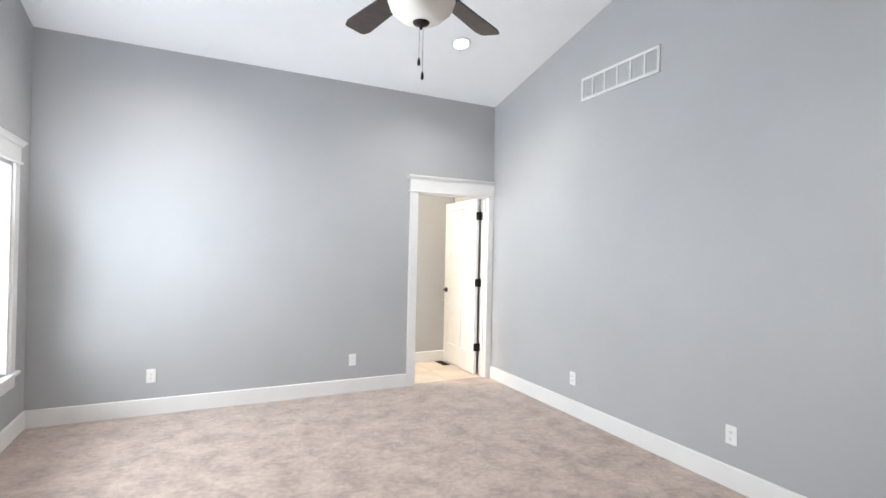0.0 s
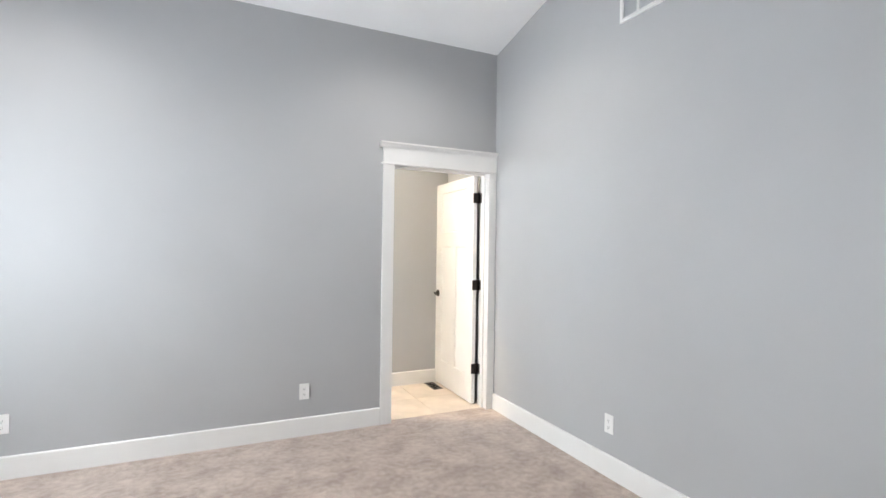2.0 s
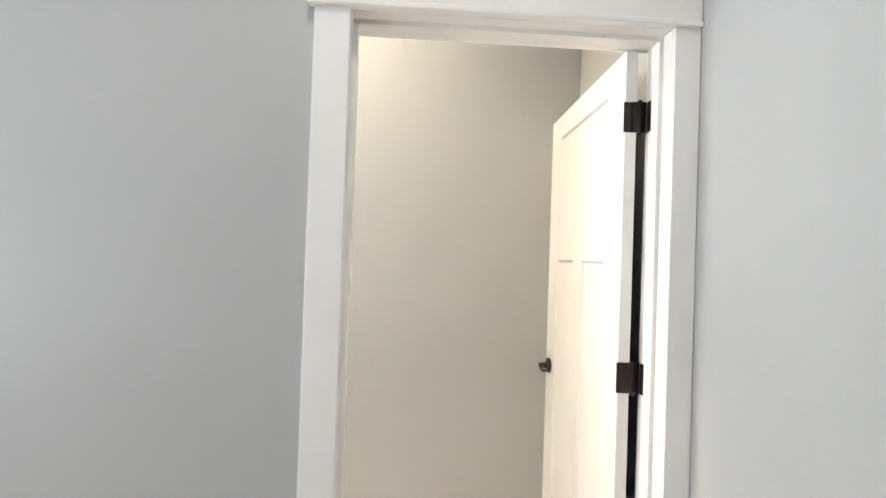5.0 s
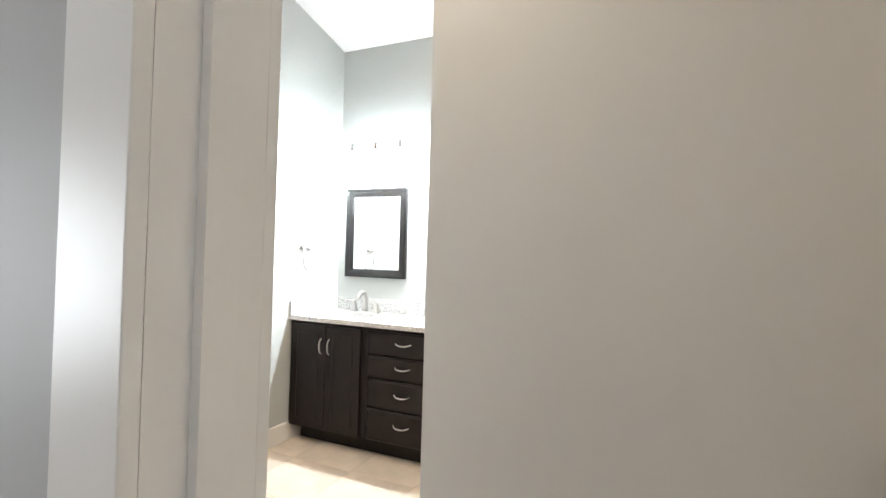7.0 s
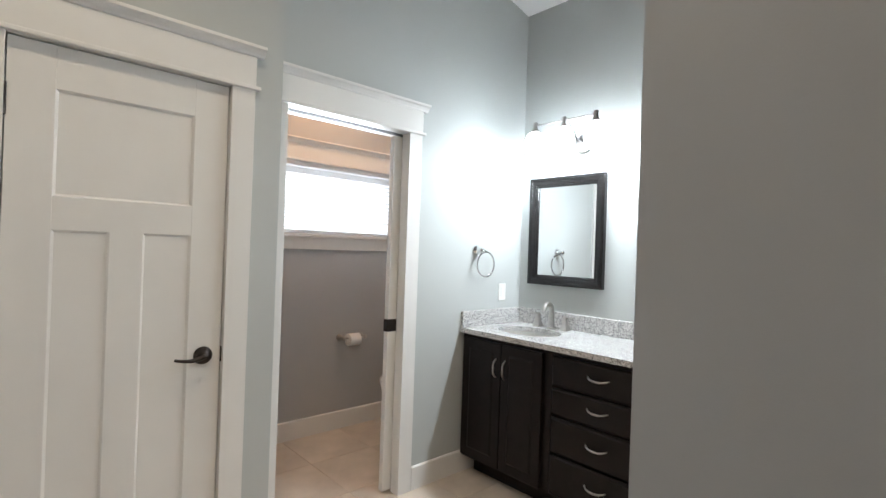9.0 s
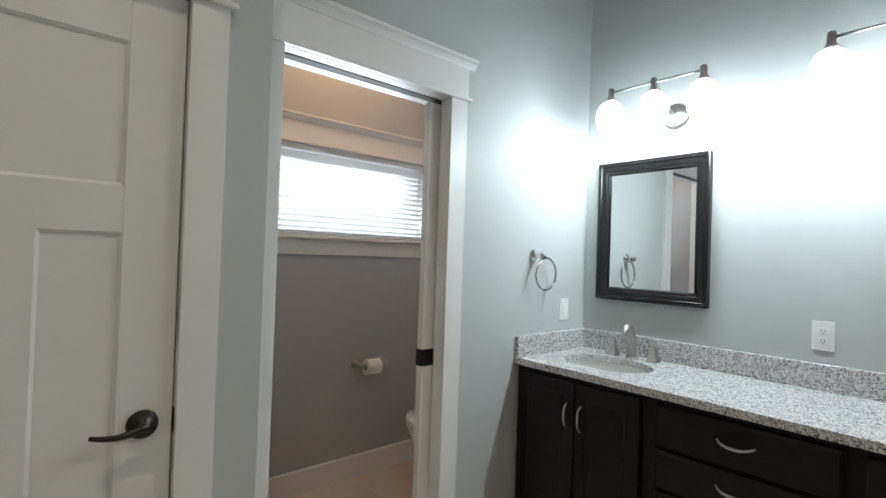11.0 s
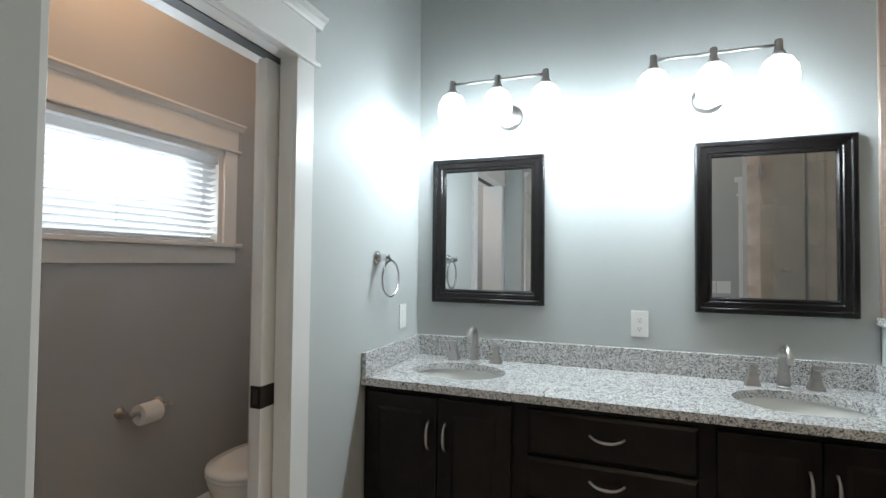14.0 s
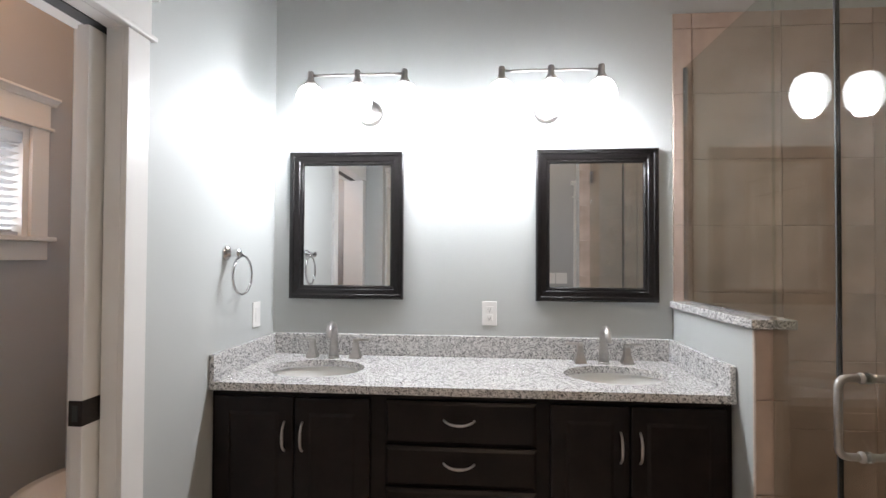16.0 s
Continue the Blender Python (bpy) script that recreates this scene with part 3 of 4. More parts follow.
for k in range(13):
    o = new("louvre", lm)
    o.parent, o.location = vent, (0, 0, 0.032 + 0.0112 * k)

reg = thing("floor_register", "dark bronze floor register on the tile", "vent", pose(2.53, 5.36, -0.001))
part("frame", boxes((0, 0.10, 0, 0.012, 0, 0.004), (0, 0.10, 0.243, 0.255, 0, 0.004), (0, 0.012, 0.012, 0.243, 0, 0.004), (0.088, 0.10, 0.012, 0.243, 0, 0.004)), BRONZE, reg)
part("well", boxes((0.012, 0.088, 0.012, 0.243, 0, 0.001)), SLOT, reg)
for k in range(14):
    part("slat", boxes((0.012, 0.088, 0.022 + 0.016 * k, 0.028 + 0.016 * k, 0.001, 0.0035)), BRONZE, reg)

# ---- ceiling fan, downlights ----
fan = thing("ceiling_fan", "dark bronze ceiling fan with five walnut blades and white bowl light", "ceiling fan", pose(0.69, 1.94, 2.46))
part("bowl", lathe(bmesh.new(), [(0, 0.0), (0.05, 0.003), (0.10, 0.022), (0.14, 0.058), (0.155, 0.10), (0.152, 0.115), (0.145, 0.115), (0.13, 0.06), (0, 0.01)], 40), BOWL, fan, "frosted white glass bowl", True)
fin = part("finial", lathe(bmesh.new(), [(0, -0.030), (0.006, -0.029), (0.007, -0.018), (0.014, -0.014), (0.034, -0.006), (0.040, 0.004), (0, 0.005)], 24), BRONZE, fan, smooth=True)
part("motor", lathe(bmesh.new(), [(0, 0.115), (0.09, 0.115), (0.10, 0.135), (0.15, 0.15), (0.165, 0.18), (0.16, 0.24), (0.11, 0.285), (0.04, 0.30), (0, 0.30)], 40), BRONZE, fan, smooth=True)
part("downrod", lathe(bmesh.new(), [(0.014, 0.29), (0.014, PEAK - 2.46 - 0.05)], 16), BRONZE, fan)
part("canopy", lathe(bmesh.new(), [(0.016, PEAK - 2.57), (0.06, PEAK - 2.545), (0.075, PEAK - 2.485), (0.075, PEAK - 2.44)], 32), BRONZE, fan, smooth=True)
for k in range(5):
    rot = Matrix.Rotation(radians(30 + 72 * k), 4, "Z") @ Matrix.Translation((0, 0, 0.195)) @ Matrix.Rotation(radians(10), 4, "X")
    out = [(0.23, -0.055), (0.60, -0.072), (0.645, -0.060), (0.655, -0.045), (0.655, 0.045), (0.645, 0.060), (0.60, 0.072), (0.23, 0.055)]
    bm = loft(bmesh.new(), [[rot @ Vector((x, y, z)) for x, y in out] for z in (0, 0.007)])
    b = part("blade", bm, BLADE, fan)
    bm = loft(bmesh.new(), [[rot @ Vector((x, y, z)) for x, y in ((0.12, -0.02), (0.22, -0.028), (0.30, -0.04), (0.30, 0.04), (0.22, 0.028), (0.12, 0.02))] for z in (0.0075, 0.014)])
    part("blade_iron", bm, BRONZE, b)
for cx, cy, cl in ((-0.004, 0.008, 0.155), (0.016, 0.012, 0.215)):
    part("pull_chain", tube(bmesh.new(), [(cx, cy, 0.0), (cx, cy, -cl)], 0.0014, 6), NICKEL, fan)
    part("chain_pull", lathe(bmesh.new(), [(0, 0), (0.003, -0.001), (0.006, -0.012), (0.0075, -0.028), (0.005, -0.036), (0, -0.037)], 12, Matrix.Translation((cx, cy, -cl))), BRONZE, fan, smooth=True)


def downlight(x, y, z, tilt):
    d = thing("recessed_downlight", "white recessed ceiling downlight, switched on", "ceiling light", Matrix.Translation((x, y, z)) @ Matrix.Rotation(math.atan(tilt), 4, "X"))
    part("trim_ring", lathe(bmesh.new(), [(0.068, 0.004), (0.068, -0.004), (0.078, -0.008), (0.092, -0.004), (0.094, 0.004)], 36), TRIM, d, smooth=True)
    part("lens", lathe(bmesh.new(), [(0, 0.002), (0.067, 0.002)], 36), LENS, d, "glowing lens")


for lx, ly in DOWN:
    up = YA - ly if ly > RIDGE else ly - YR
    downlight(lx, ly, EAVE + up * SLOPE - 0.003, -SLOPE if ly > RIDGE else SLOPE)
downlight(1.20, 5.17, 3.09 + (YV - 5.17) * 0.225 - 0.003, -0.225)
# unseen fixture, made up to go with the shower fill
downlight(2.3, 6.75, 3.09 + (YV - 6.75) * 0.225 - 0.003, -0.225)

# ---- vanity ----
van = thing("vanity_cabinet", "espresso wood double vanity with doors, drawers and nickel pulls", "vanity", pose(0, 7.24, 0))
VX0, VX1 = XL + 0.001, 1.655
part("face_frame", boxes((VX0, VX1, 0, 0.02, 0.11, 0.884)), ESPRESSO, van)
part("side_panel", boxes((VX0, VX0 + 0.018, 0.0205, 0.53, 0.11, 0.884)), ESPRESSO, van)
part("side_panel", boxes((VX1 - 0.018, VX1, 0.0205, 0.53, 0.11, 0.884)), ESPRESSO, van)
part("back_panel", boxes((VX0, VX1, 0.5305, 0.543, 0.11, 0.884)), ESPRESSO, van)
part("bottom_panel", boxes((VX0 + 0.0185, VX1 - 0.0185, 0.0205, 0.53, 0.11, 0.128)), ESPRESSO, van)
part("toe_kick", boxes((VX0 + 0.04, VX1, 0.09, YV - 7.24 - 0.002, 0, 0.11)), ESPRESSO, van)


def pull(parent, x, z, upright):
    pts, n = [], 14
    for i in range(n + 1):
        u = -1 + 2 * i / n
        off, sag = 0.026 * (1 - abs(u) ** 3.5) + 0.001, -0.011 * (1 - u * u)
        pts.append((x, -0.021 - off, z + 0.055 * u) if upright else (x + 0.058 * u, -0.021 - off, z + sag + 0.006))
    part("handle", tube(bmesh.new(), pts, [0.0042 + 0.0016 * (1 - abs(-1 + 2 * i / n)) for i in range(n + 1)], 10), NICKEL, parent, "brushed nickel arched pull", True)


def cab_door(x0, x1, hx):
    d = part("door", boxes((x0, x1, -0.021, 0, 0.125, 0.86), bevel=0.003), ESPRESSO, van)
    bm = bmesh.new()
    a, b, c, e = x0 + 0.055, x1 - 0.055, 0.18, 0.805
    loft(bm, [[(a, -0.0215, c), (b, -0.0215, c), (b, -0.0215, e), (a, -0.0215, e)], [(a + 0.012, -0.0265, c + 0.012), (b - 0.012, -0.0265, c + 0.012), (b - 0.012, -0.0265, e - 0.012), (a + 0.012, -0.0265, e - 0.012)]], False, True)
    part("panel", bm, ESPRESSO, d)
    pull(d, hx, 0.715, True)


cab_door(VX0 + 0.02, 0.051, 0.018)
cab_door(0.057, 0.345, 0.088)
cab_door(1.015, 1.293, 1.262)
cab_door(1.299, 1.63, 1.330)
for z0, z1, hz in ((0.70, 0.86, 0.787), (0.545, 0.69, 0.629), (0.345, 0.535, 0.448), (0.125, 0.335, 0.247)):
    bm = bmesh.new()
    f = 0.012
    loft(bm, [[(0.405, 0, z0), (0.965, 0, z0), (0.965, 0, z1), (0.405, 0, z1)], [(0.405, -0.012, z0), (0.965, -0.012, z0), (0.965, -0.012, z1), (0.405, -0.012, z1)],
              [(0.405 + f, -0.021, z0 + f), (0.965 - f, -0.021, z0 + f), (0.965 - f, -0.021, z1 - f), (0.405 + f, -0.021, z1 - f)]])
    d = part("drawer", bm, ESPRESSO, van)
    pull(d, 0.681, hz, False)

SINKS = ((0.052, 7.480), (1.312, 7.480))
top = thing("vanity_countertop", "speckled grey granite countertop with backsplashes and two sink cutouts", "countertop", pose(0, 0, 0.885))
bm = bmesh.new()
loops = [[(VX0, 7.205), (VX1, 7.205), (VX1, YV - 0.001), (VX0, YV - 0.001)]] + [superellipse(cx, cy, 0.207, 0.162, 48) for cx, cy in SINKS]
edges = []
for lp in loops:
    vs = [bm.verts.new((x, y, 0.03)) for x, y in lp]
    edges += [bm.edges.new((vs[i], vs[(i + 1) % len(vs)])) for i in range(len(vs))]
bmesh.ops.triangle_fill(bm, use_beauty=True, use_dissolve=False, edges=edges)
r = bmesh.ops.extrude_face_region(bm, geom=list(bm.faces))
for v in r["geom"]:
    if isinstance(v, bmesh.types.BMVert):
        v.co.z = 0.0
part("slab", bm, GRANITE, top)
part("backsplash", boxes((VX0 + 0.021, VX1 - 0.021, YV - 0.022, YV - 0.001, 0.0302, 0.132), bevel=0.002), GRANITE, top)
part("side_splash", boxes((VX0, VX0 + 0.02, 7.207, YV - 0.001, 0.0302, 0.132), bevel=0.002), GRANITE, top)
part("side_splash", boxes((VX1 - 0.02, VX1, 7.207, YV - 0.001, 0.0302, 0.132), bevel=0.002), GRANITE, top)


def basin(cx, cy):
    s = thing("undermount_sink", "white oval porcelain undermount sink", "sink", pose(cx, cy, 0.884), "vanity sinks")
    rings = [[(x, y, z) for x, y in superellipse(0, 0, 0.218 * k, 0.173 * k, 48)] for k, z in ((1.0, 0), (0.97, -0.03), (0.90, -0.08), (0.72, -0.125), (0.40, -0.142), (0.10, -0.147))]
    part("bowl", loft(bmesh.new(), rings, False, True), PORCELAIN, s, smooth=True)
    part("drain", lathe(bmesh.new(), [(0, -0.142), (0.018, -0.142), (0.022, -0.145)], 20), CHROME, s)


def faucet(cx, cy):
    f = thing("widespread_faucet", "brushed nickel widespread faucet with two lever handles", "faucet", pose(cx, cy, 0.9155), "vanity faucets")
    part("spout_base", lathe(bmesh.new(), [(0, 0), (0.027, 0), (0.027, 0.005), (0.022, 0.010), (0, 0.010)], 24), NICKEL, f, smooth=True)
    pts = [(0, 0, 0.008), (0, 0.004, 0.06), (0, 0.004, 0.10)] + arc((0, -0.038, 0.118), 0.044, 10, 165, 12, (0, 1, 0), (0, 0, 1)) + [(0, -0.088, 0.108)]
    part("spout", tube(bmesh.new(), pts, [0.024, 0.0195, 0.017] + [0.016 - 0.00025 * i for i in range(13)] + [0.0125], 16), NICKEL, f, smooth=True)
    for s in (-1, 1):
        m = Matrix.Translation((s * 0.105, 0.005, 0))
        h = part("handle", loft(bmesh.new(), [[m @ Vector((a * r, b * r, z)) for a, b in ((-1, -1), (1, -1), (1, 1), (-1, 1))] for r, z in ((0.026, 0), (0.025, 0.007), (0.016, 0.036), (0.011, 0.074), (0.0125, 0.082))]), NICKEL, f)
        part("lever", boxes((m.translation.x - (0.012 if s > 0 else 0.065), m.translation.x + (0.065 if s > 0 else 0.012), -0.003, 0.013, 0.082, 0.091), bevel=0.003), NICKEL, h)


for cx, cy in SINKS:
    basin(cx, cy)
    faucet(cx + 0.008, 7.695)


def framed_mirror(x0, x1, z0, z1):
    m = thing("framed_mirror", "rectangular wall mirror in a black stepped wood frame", "mirror", pose(x0, YV - 0.001, z0), "vanity mirrors")
    w, h = x1 - x0, z1 - z0
    prof = [(0, 0), (0, -0.030), (0.006, -0.036), (0.020, -0.036), (0.024, -0.030), (0.046, -0.027), (0.050, -0.022), (0.060, -0.022), (0.066, -0.012), (0.066, 0)]
    for name, quad in (("frame_rail", ((0, 0), (w, 0), 0)), ("frame_stile", ((w, 0), (w, h), 1)), ("frame_rail", ((w, h), (0, h), 2)), ("frame_stile", ((0, h), (0, 0), 3))):
        a, b, k = quad
        inn = ((0, 1), (-1, 0), (0, -1), (1, 0))[k]
        al = ((1, 0), (0, 1), (-1, 0), (0, -1))[k]
        rings = []
        for p, s in ((a, 1), (b, -1)):
            rings.append([(p[0] + inn[0] * d + al[0] * d * s, y, p[1] + inn[1] * d + al[1] * d * s) for d, y in prof])
        part(name, loft(bmesh.new(), rings), BLACK, m)
    part("mirror_glass", boxes((0.060, w - 0.060, -0.008, -0.005, 0.060, h - 0.060)), MIRROR, m)


framed_mirror(-0.188, 0.380, 1.190, 1.914)
framed_mirror(1.020, 1.588, 1.190, 1.914)


def vanity_light(x0):
    v = thing("vanity_light", "brushed nickel three-shade vanity light with lit frosted shades", "wall light", pose(x0 + 0.2165, YV, 2.222), "vanity lights")
    yb = 7.568 - YV
    part("backplate", lathe(bmesh.new(), [(0, 0.022), (0.045, 0.022), (0.060, 0.012), (0.064, 0.0), (0, 0)], 36, Matrix.Translation((0.01, 0, -0.115)) @ Matrix.Rotation(radians(90), 4, "X")), NICKEL, v, smooth=True)
    part("arm", tube(bmesh.new(), [(0.01, -0.018, -0.10), (0.008, -0.07, -0.095), (0.004, -0.13, -0.05), (0, yb + 0.03, -0.006), (0, yb, 0)], 0.007), NICKEL, v, smooth=True)
    part("bar", tube(bmesh.new(), [(-0.2165, yb, 0), (0.2165, yb, 0)], 0.006), NICKEL, v, smooth=True)
    for dx in (-0.2165, 0, 0.2165):
        m = Matrix.Translation((dx, yb, 0))
        part("socket", lathe(bmesh.new(), [(0, 0.020), (0.011, 0.020), (0.014, 0.014), (0.014, -0.020), (0.021, -0.028), (0.026, -0.045), (0, -0.045)], 24, m), NICKEL, v, smooth=True)
        sh = part("shade", lathe(bmesh.new(), [(0.024, -0.045), (0.045, -0.058), (0.062, -0.090), (0.066, -0.125), (0.060, -0.165), (0.050, -0.190), (0.047, -0.190), (0.057, -0.165), (0.062, -0.125), (0.058, -0.090), (0.042, -0.062), (0.022, -0.048)], 32, m), SHADE, v, "frosted white glass shade, lit", True)


vanity_light(-0.02)
vanity_light(0.847)

ring = thing("towel_ring", "round chrome towel ring on the bathroom wall", "towel ring", pose(XL, 7.322, 1.409))
part("mount", lathe(bmesh.new(), [(0, 0), (0.031, 0), (0.031, 0.007), (0.024, 0.014), (0.016, 0.024), (0.014, 0.042), (0.018, 0.054), (0.012, 0.062), (0, 0.064)], 24, Matrix.Rotation(radians(90), 4, "Y")), CHROME, ring, smooth=True)
part("arm", tube(bmesh.new(), [(0.045, 0, 0), (0.045, 0.035, -0.004), (0.045, 0.05, -0.012)], 0.0075), CHROME, ring, smooth=True)
part("ring", tube(bmesh.new(), arc((0.045, 0.05, -0.092), 0.08, 0, 351, 39, (0, 1, 0), (0, 0, 1)), 0.0055, 10, True), CHROME, ring, smooth=True)

hook = thing("robe_hook", "brushed nickel robe hook on the grey wall by the doorway", "hook", pose(1.30, YA2, 1.352))
OUT = Matrix.Rotation(radians(-90), 4, "X")
part("flange", lathe(bmesh.new(), [(0, 0), (0.027, 0), (0.027, 0.022), (0.024, 0.034), (0.016, 0.052), (0.011, 0.060), (0.011, 0.062), (0, 0.062)], 28, OUT), NICKEL, hook, smooth=True)
part("peg", lathe(bmesh.new(), [(0.0095, 0.060), (0.0095, 0.096), (0.014, 0.100), (0.0165, 0.108), (0.015, 0.116), (0.008, 0.121), (0, 0.122)], 24, OUT), NICKEL, hook, smooth=True)
part("upper_hook", tube(bmesh.new(), [(0, 0.030, 0.020), (0, 0.046, 0.030), (0, 0.062, 0.036), (0, 0.078, 0.037), (0, 0.088, 0.046)], [0.006, 0.0055, 0.005, 0.005, 0.006], 12), NICKEL, hook, smooth=True)

# ---- toilet room ----
toi = thing("toilet", "white porcelain toilet with lid closed against the wall", "toilet", pose(-0.92, YV, 0) @ Matrix.Diagonal((1, 0.93, 1.06, 1)))
def oval(cx, cy, rx, ry, z, p=2.2):
    return [(x, y, z) for x, y in superellipse(cx, cy, rx, ry, 40, p)]
part("bowl", loft(bmesh.new(), [oval(0, -0.40, 0.105, 0.24, 0), oval(0, -0.41, 0.10, 0.235, 0.06), oval(0, -0.43, 0.11, 0.23, 0.18), oval(0, -0.455, 0.15, 0.245, 0.28), oval(0, -0.475, 0.178, 0.255, 0.355), oval(0, -0.48, 0.182, 0.258, 0.385)]), PORCELAIN, toi, smooth=True)
part("seat", loft(bmesh.new(), [oval(0, -0.475, 0.184, 0.262, 0.387), oval(0, -0.475, 0.19, 0.268, 0.392), oval(0, -0.475, 0.188, 0.266, 0.405)]), PORCELAIN, toi, smooth=True)
part("lid", loft(bmesh.new(), [oval(0, -0.475, 0.187, 0.265, 0.407), oval(0, -0.475, 0.191, 0.269, 0.412), oval(0, -0.475, 0.186, 0.262, 0.424), oval(0, -0.475, 0.13, 0.2, 0.429)]), PORCELAIN, toi, smooth=True)
part("tank", boxes((-0.21, 0.21, -0.20, -0.01, 0.36, 0.72), bevel=0.02), PORCELAIN, toi)
part("tank_lid", boxes((-0.22, 0.22, -0.21, -0.005, 0.722, 0.755), bevel=0.01), PORCELAIN, toi)
part("flush_lever", tube(bmesh.new(), [(-0.15, -0.20, 0.66), (-0.15, -0.22, 0.66), (-0.09, -0.222, 0.655)], 0.007), CHROME, toi, smooth=True)

hold = thing("toilet_paper_holder", "brushed nickel toilet paper holder on the grey wall", "paper holder", pose(XT, 7.08, 0.702))
for dy in (-0.095, 0.095):
    part("post", lathe(bmesh.new(), [(0, 0), (0.025, 0), (0.025, 0.006), (0.016, 0.012), (0.011, 0.03), (0.012, 0.065), (0.017, 0.078), (0.012, 0.088), (0, 0.09)], 24, Matrix.Translation((0, dy, 0)) @ Matrix.Rotation(radians(90), 4, "Y")), NICKEL, hold, smooth=True)
part("rod", tube(bmesh.new(), [(0.075, -0.09, 0), (0.075, 0.09, 0)], 0.007), NICKEL, hold, smooth=True)
roll = thing("toilet_paper_roll", "white toilet paper roll hanging on the holder", "toilet paper", pose(XT + 0.075, 7.068, 0.690))
part("paper", lathe(bmesh.new(), [(0.019, -0.048), (0.045, -0.048), (0.047, -0.046), (0.047, 0.046), (0.045, 0.048), (0.019, 0.048), (0.019, -0.048)], 36, Matrix.Rotation(radians(90), 4, "X")), PAPER, roll)

# ---- shower ----
KX0, KX1, KY = 1.66, 1.768, 7.10
structure("wall_knee", boxes((KX0, KX1 - 0.012, KY + 0.012, YV, 0, 1.165)), PAINT_BRIGHT, "grey painted knee wall between vanity and shower", "wall")
cap = thing("knee_wall_cap", "speckled granite cap on the shower knee wall", "cap", pose(0, 0, 1.165))
part("slab", boxes((KX0 - 0.02, KX1 + 0.018, KY - 0.02, YV - 0.014, 0, 0.032), bevel=0.004), GRANITE, cap)
GX, SEAM, GTOP = 1.710, 6.790, 2.29
gp = thing("shower_glass_panel", "clear frameless fixed glass shower panel above the knee wall", "shower glass")
g = part("pane", boxes((GX - 0.005, GX + 0.005, KY - 0.024, YV - 0.016, 1.20, GTOP), (GX - 0.005, GX + 0.005, SEAM + 0.003, KY - 0.024, 0.09, GTOP)), GLASS, gp)
part("channel", boxes((GX - 0.010, GX + 0.010, YV - 0.028, YV - 0.012, 1.1975, GTOP)), CHROME, gp, "polished wall channel")
part("channel", boxes((GX - 0.010, GX + 0.010, KY - 0.015, YV - 0.028, 1.1975, 1.207)), CHROME, gp)
gd = thing("shower_glass_door", "clear frameless glass shower door with a nickel loop handle", "shower door")
part("pane", boxes((GX - 0.005, GX + 0.005, BY2 + 0.022, SEAM - 0.003, 0.10, GTOP)), GLASS, gd)
part("edge_seal", boxes((GX - 0.006, GX + 0.006, SEAM - 0.003, SEAM + 0.003, 0.10, GTOP)), SLOT, gd, "dark seal along the glass edge")
for s in (-1, 1):
    hy, z0, z1 = SEAM - 0.085, 0.905, 1.10
    x0 = GX + s * 0.006
    pts = [(x0, hy, z0), (x0 + s * 0.035, hy, z0)] + [(x0 + s * (0.035 + 0.022 * math.sin(radians(a))), hy, z0 + 0.022 * (1 - math.cos(radians(a)))) for a in (30, 60, 90)] + \
          [(x0 + s * (0.035 + 0.022 * math.sin(radians(a))), hy, z1 - 0.022 * (1 - math.cos(radians(a)))) for a in (90, 60, 30)] + [(x0 + s * 0.035, hy, z1), (x0, hy, z1)]
    hd = part("handle", tube(bmesh.new(), pts, 0.0095, 14), NICKEL, gd, "brushed nickel loop handle", True)
    for zz in (z0, z1):
        part("collar", lathe(bmesh.new(), [(0.014, 0), (0.014, 0.006), (0.010, 0.010)], 20, Matrix.Translation((x0, hy, zz)) @ Matrix.Rotation(radians(90 * s), 4, "Y")), NICKEL, hd, smooth=True)
for zz in (0.40, 2.10):
    part("hinge", boxes((GX - 0.014, GX + 0.014, BY2 + 0.015, BY2 + 0.085, zz - 0.05, zz + 0.05), bevel=0.003), CHROME, gd, "chrome glass hinge")
curb = thing("shower_curb", "tiled shower curb under the glass", "shower curb")
part("curb_slab", boxes((KX0 + 0.005, KX1 + 0.012, BY2 + 0.014, KY - 0.002, 0.0, 0.089), bevel=0.004), TILE, curb)

# tiles of the shower walls, knee wall and floor
def tile_mesh(w, h, t=0.008):
    b = 0.0016
    bm = loft(bmesh.new(), [[(0, 0, 0), (w, 0, 0), (w, 0, h), (0, 0, h)], [(0, -t + b, 0), (w, -t + b, 0), (w, -t + b, h), (0, -t + b, h)], [(b, -t, b), (w - b, -t, b), (w - b, -t, h - b), (b, -t, h - b)]], False, True)
    return mesh_of("tile", bm, TILE)


tiles = {}
def lay(parent, m, w, h):
    key = (round(w, 3), round(h, 3))
    if key not in tiles:
        tiles[key] = tile_mesh(*key)
    o = new("tile", tiles[key])
    o.parent, o.matrix_local = parent, m
    return o


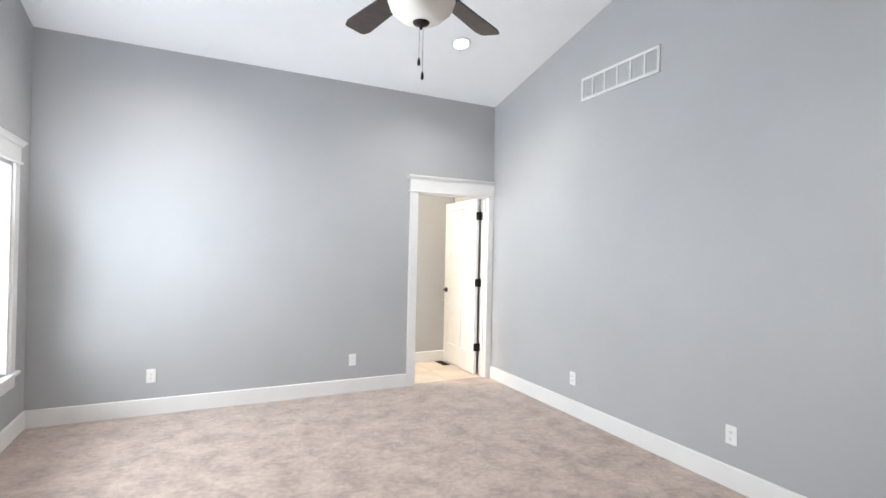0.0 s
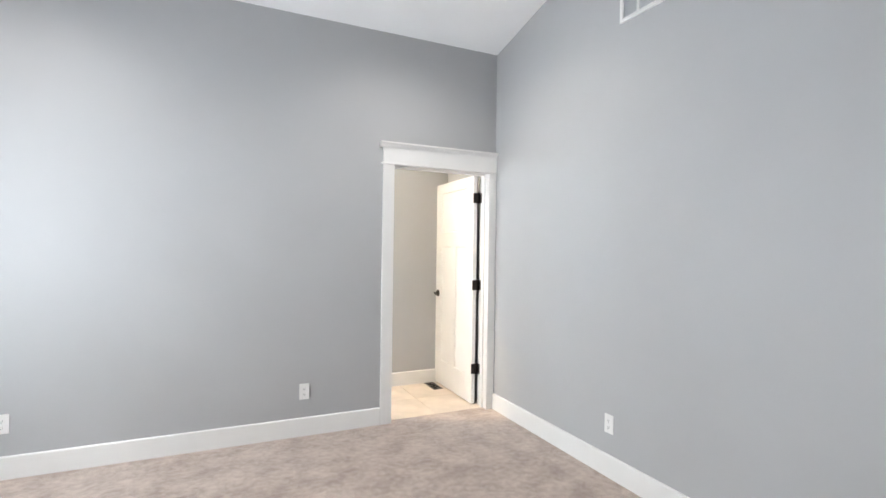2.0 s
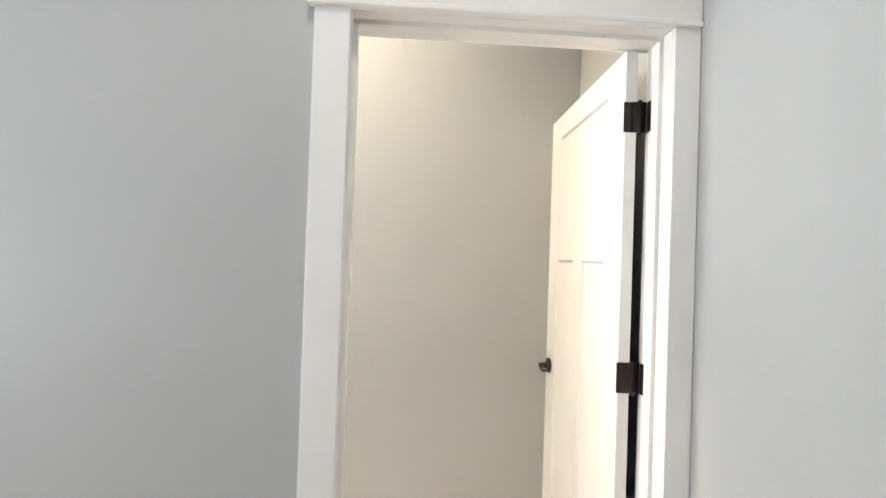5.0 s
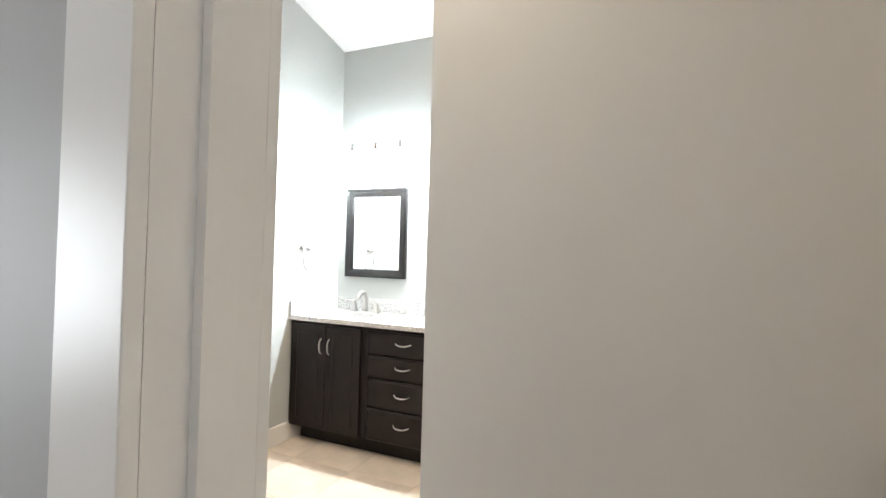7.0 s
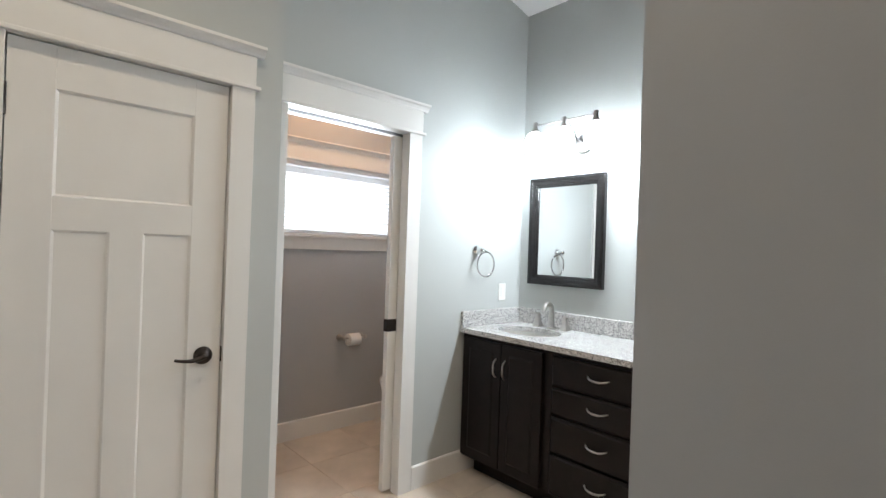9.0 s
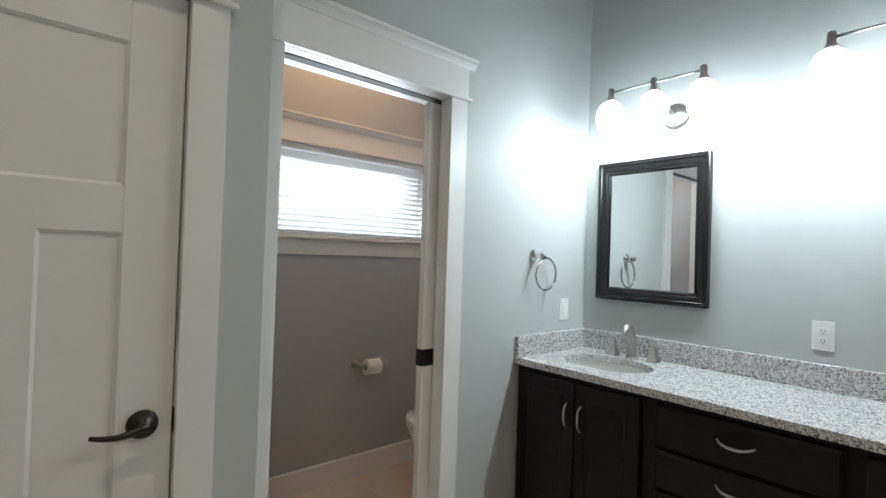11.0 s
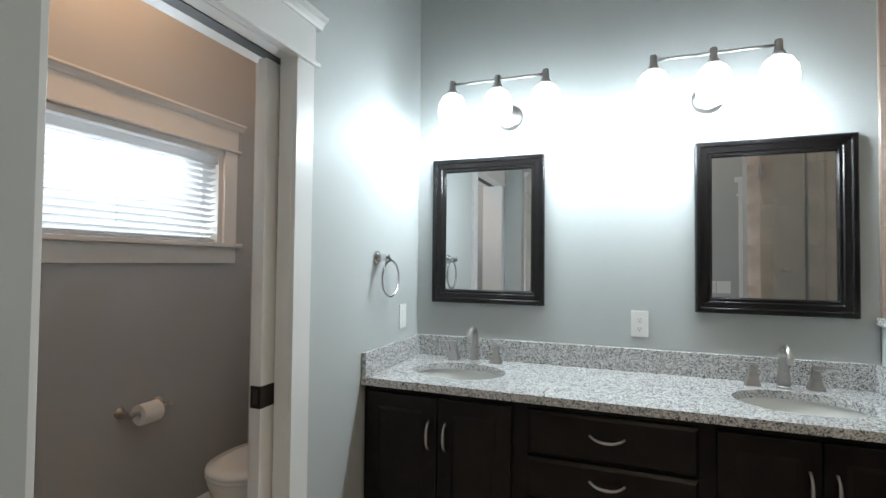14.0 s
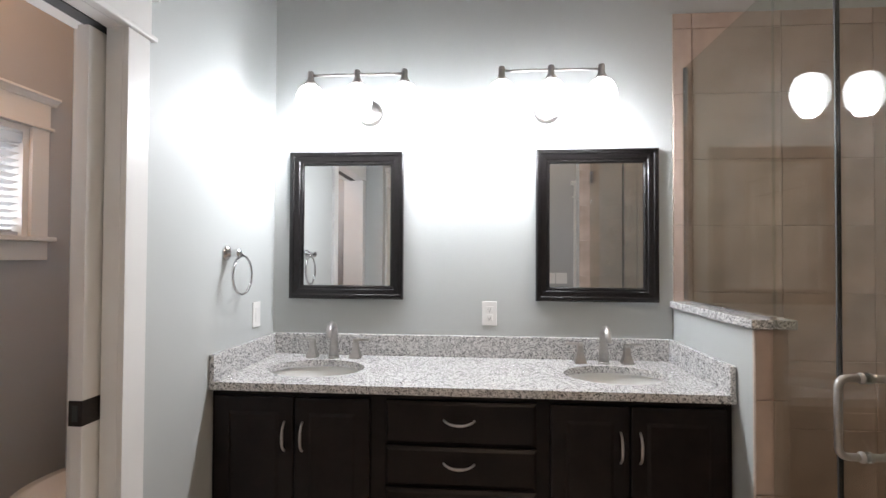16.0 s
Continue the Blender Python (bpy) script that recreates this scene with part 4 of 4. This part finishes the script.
def tiled(name, m, length, height, label, tw=0.40, th=0.31, first=None, hole=None):
    bed = structure(name, boxes((0, length, -0.006, 0, 0, height)), GROUT, label, "wall tile")
    bed.matrix_basis = m
    x, k = 0.0, 0
    while x < length - 0.01:
        w = min((first if k == 0 and first else tw), length - x)
        z = 0.0
        while z < height - 0.01:
            h = min(th, height - z)
            if not (hole and hole[0] < x + w / 2 < hole[1] and hole[2] < z + h / 2 < hole[3]):
                lay(bed, Matrix.Translation((x + 0.001, -0.006, z + 0.001)), w - 0.002, h - 0.002)
            z += th
        x += w
        k += 1
    return bed


sh = tiled("shower_wall_north", Matrix.Translation((KX0, YV, 0)), XB - KX0 - 0.016, 2.555, "beige travertine-look shower wall tiles", first=0.085)
tiled("shower_wall_east", Matrix.Translation((XB, YV, 0)) @ Matrix.Rotation(radians(-90), 4, "Z"), YV - BY2, 2.555, "beige travertine-look shower wall tiles")
tiled("shower_wall_south", Matrix.Translation((XB, BY2, 0)) @ Matrix.Rotation(radians(180), 4, "Z"), XB - BX, 2.555, "beige travertine-look shower wall tiles")
tiled("knee_wall_end", Matrix.Translation((KX0, KY + 0.012, 0)), KX1 - KX0, 1.164, "beige tiles on the knee wall end", tw=0.11)
tiled("knee_wall_side", Matrix.Translation((KX1 - 0.012, KY + 0.012, 0)) @ Matrix.Rotation(radians(90), 4, "Z"), YV - KY - 0.03, 1.164, "beige tiles on the knee wall's shower side")
# bathroom floor tiles
def floor_tile(w, d):
    b = 0.0012
    return mesh_of("floor_tile", loft(bmesh.new(), [[(0, 0, 0), (w, 0, 0), (w, d, 0), (0, d, 0)], [(0, 0, 0.004), (w, 0, 0.004), (w, d, 0.004), (0, d, 0.004)], [(b, b, 0.006), (w - b, b, 0.006), (w - b, d - b, 0.006), (b, d - b, 0.006)]], False, True), FLOORTILE)


ft, fb = {}, bpy.data.objects["floor_bathroom"]
S = 0.456
for i in range(10):
    for j in range(7):
        x0, y0 = -1.38 + S * i, YA + 0.055 + S * j
        w, d = min(S, XB - x0) - 0.002, min(S, YV - y0) - 0.002
        if w < 0.02 or d < 0.02:
            continue
        key = (round(w, 3), round(d, 3))
        if key not in ft:
            ft[key] = floor_tile(*key)
        o = new("floor_tile", ft[key])
        o.parent, o.location = fb, (x0, y0, -0.006)
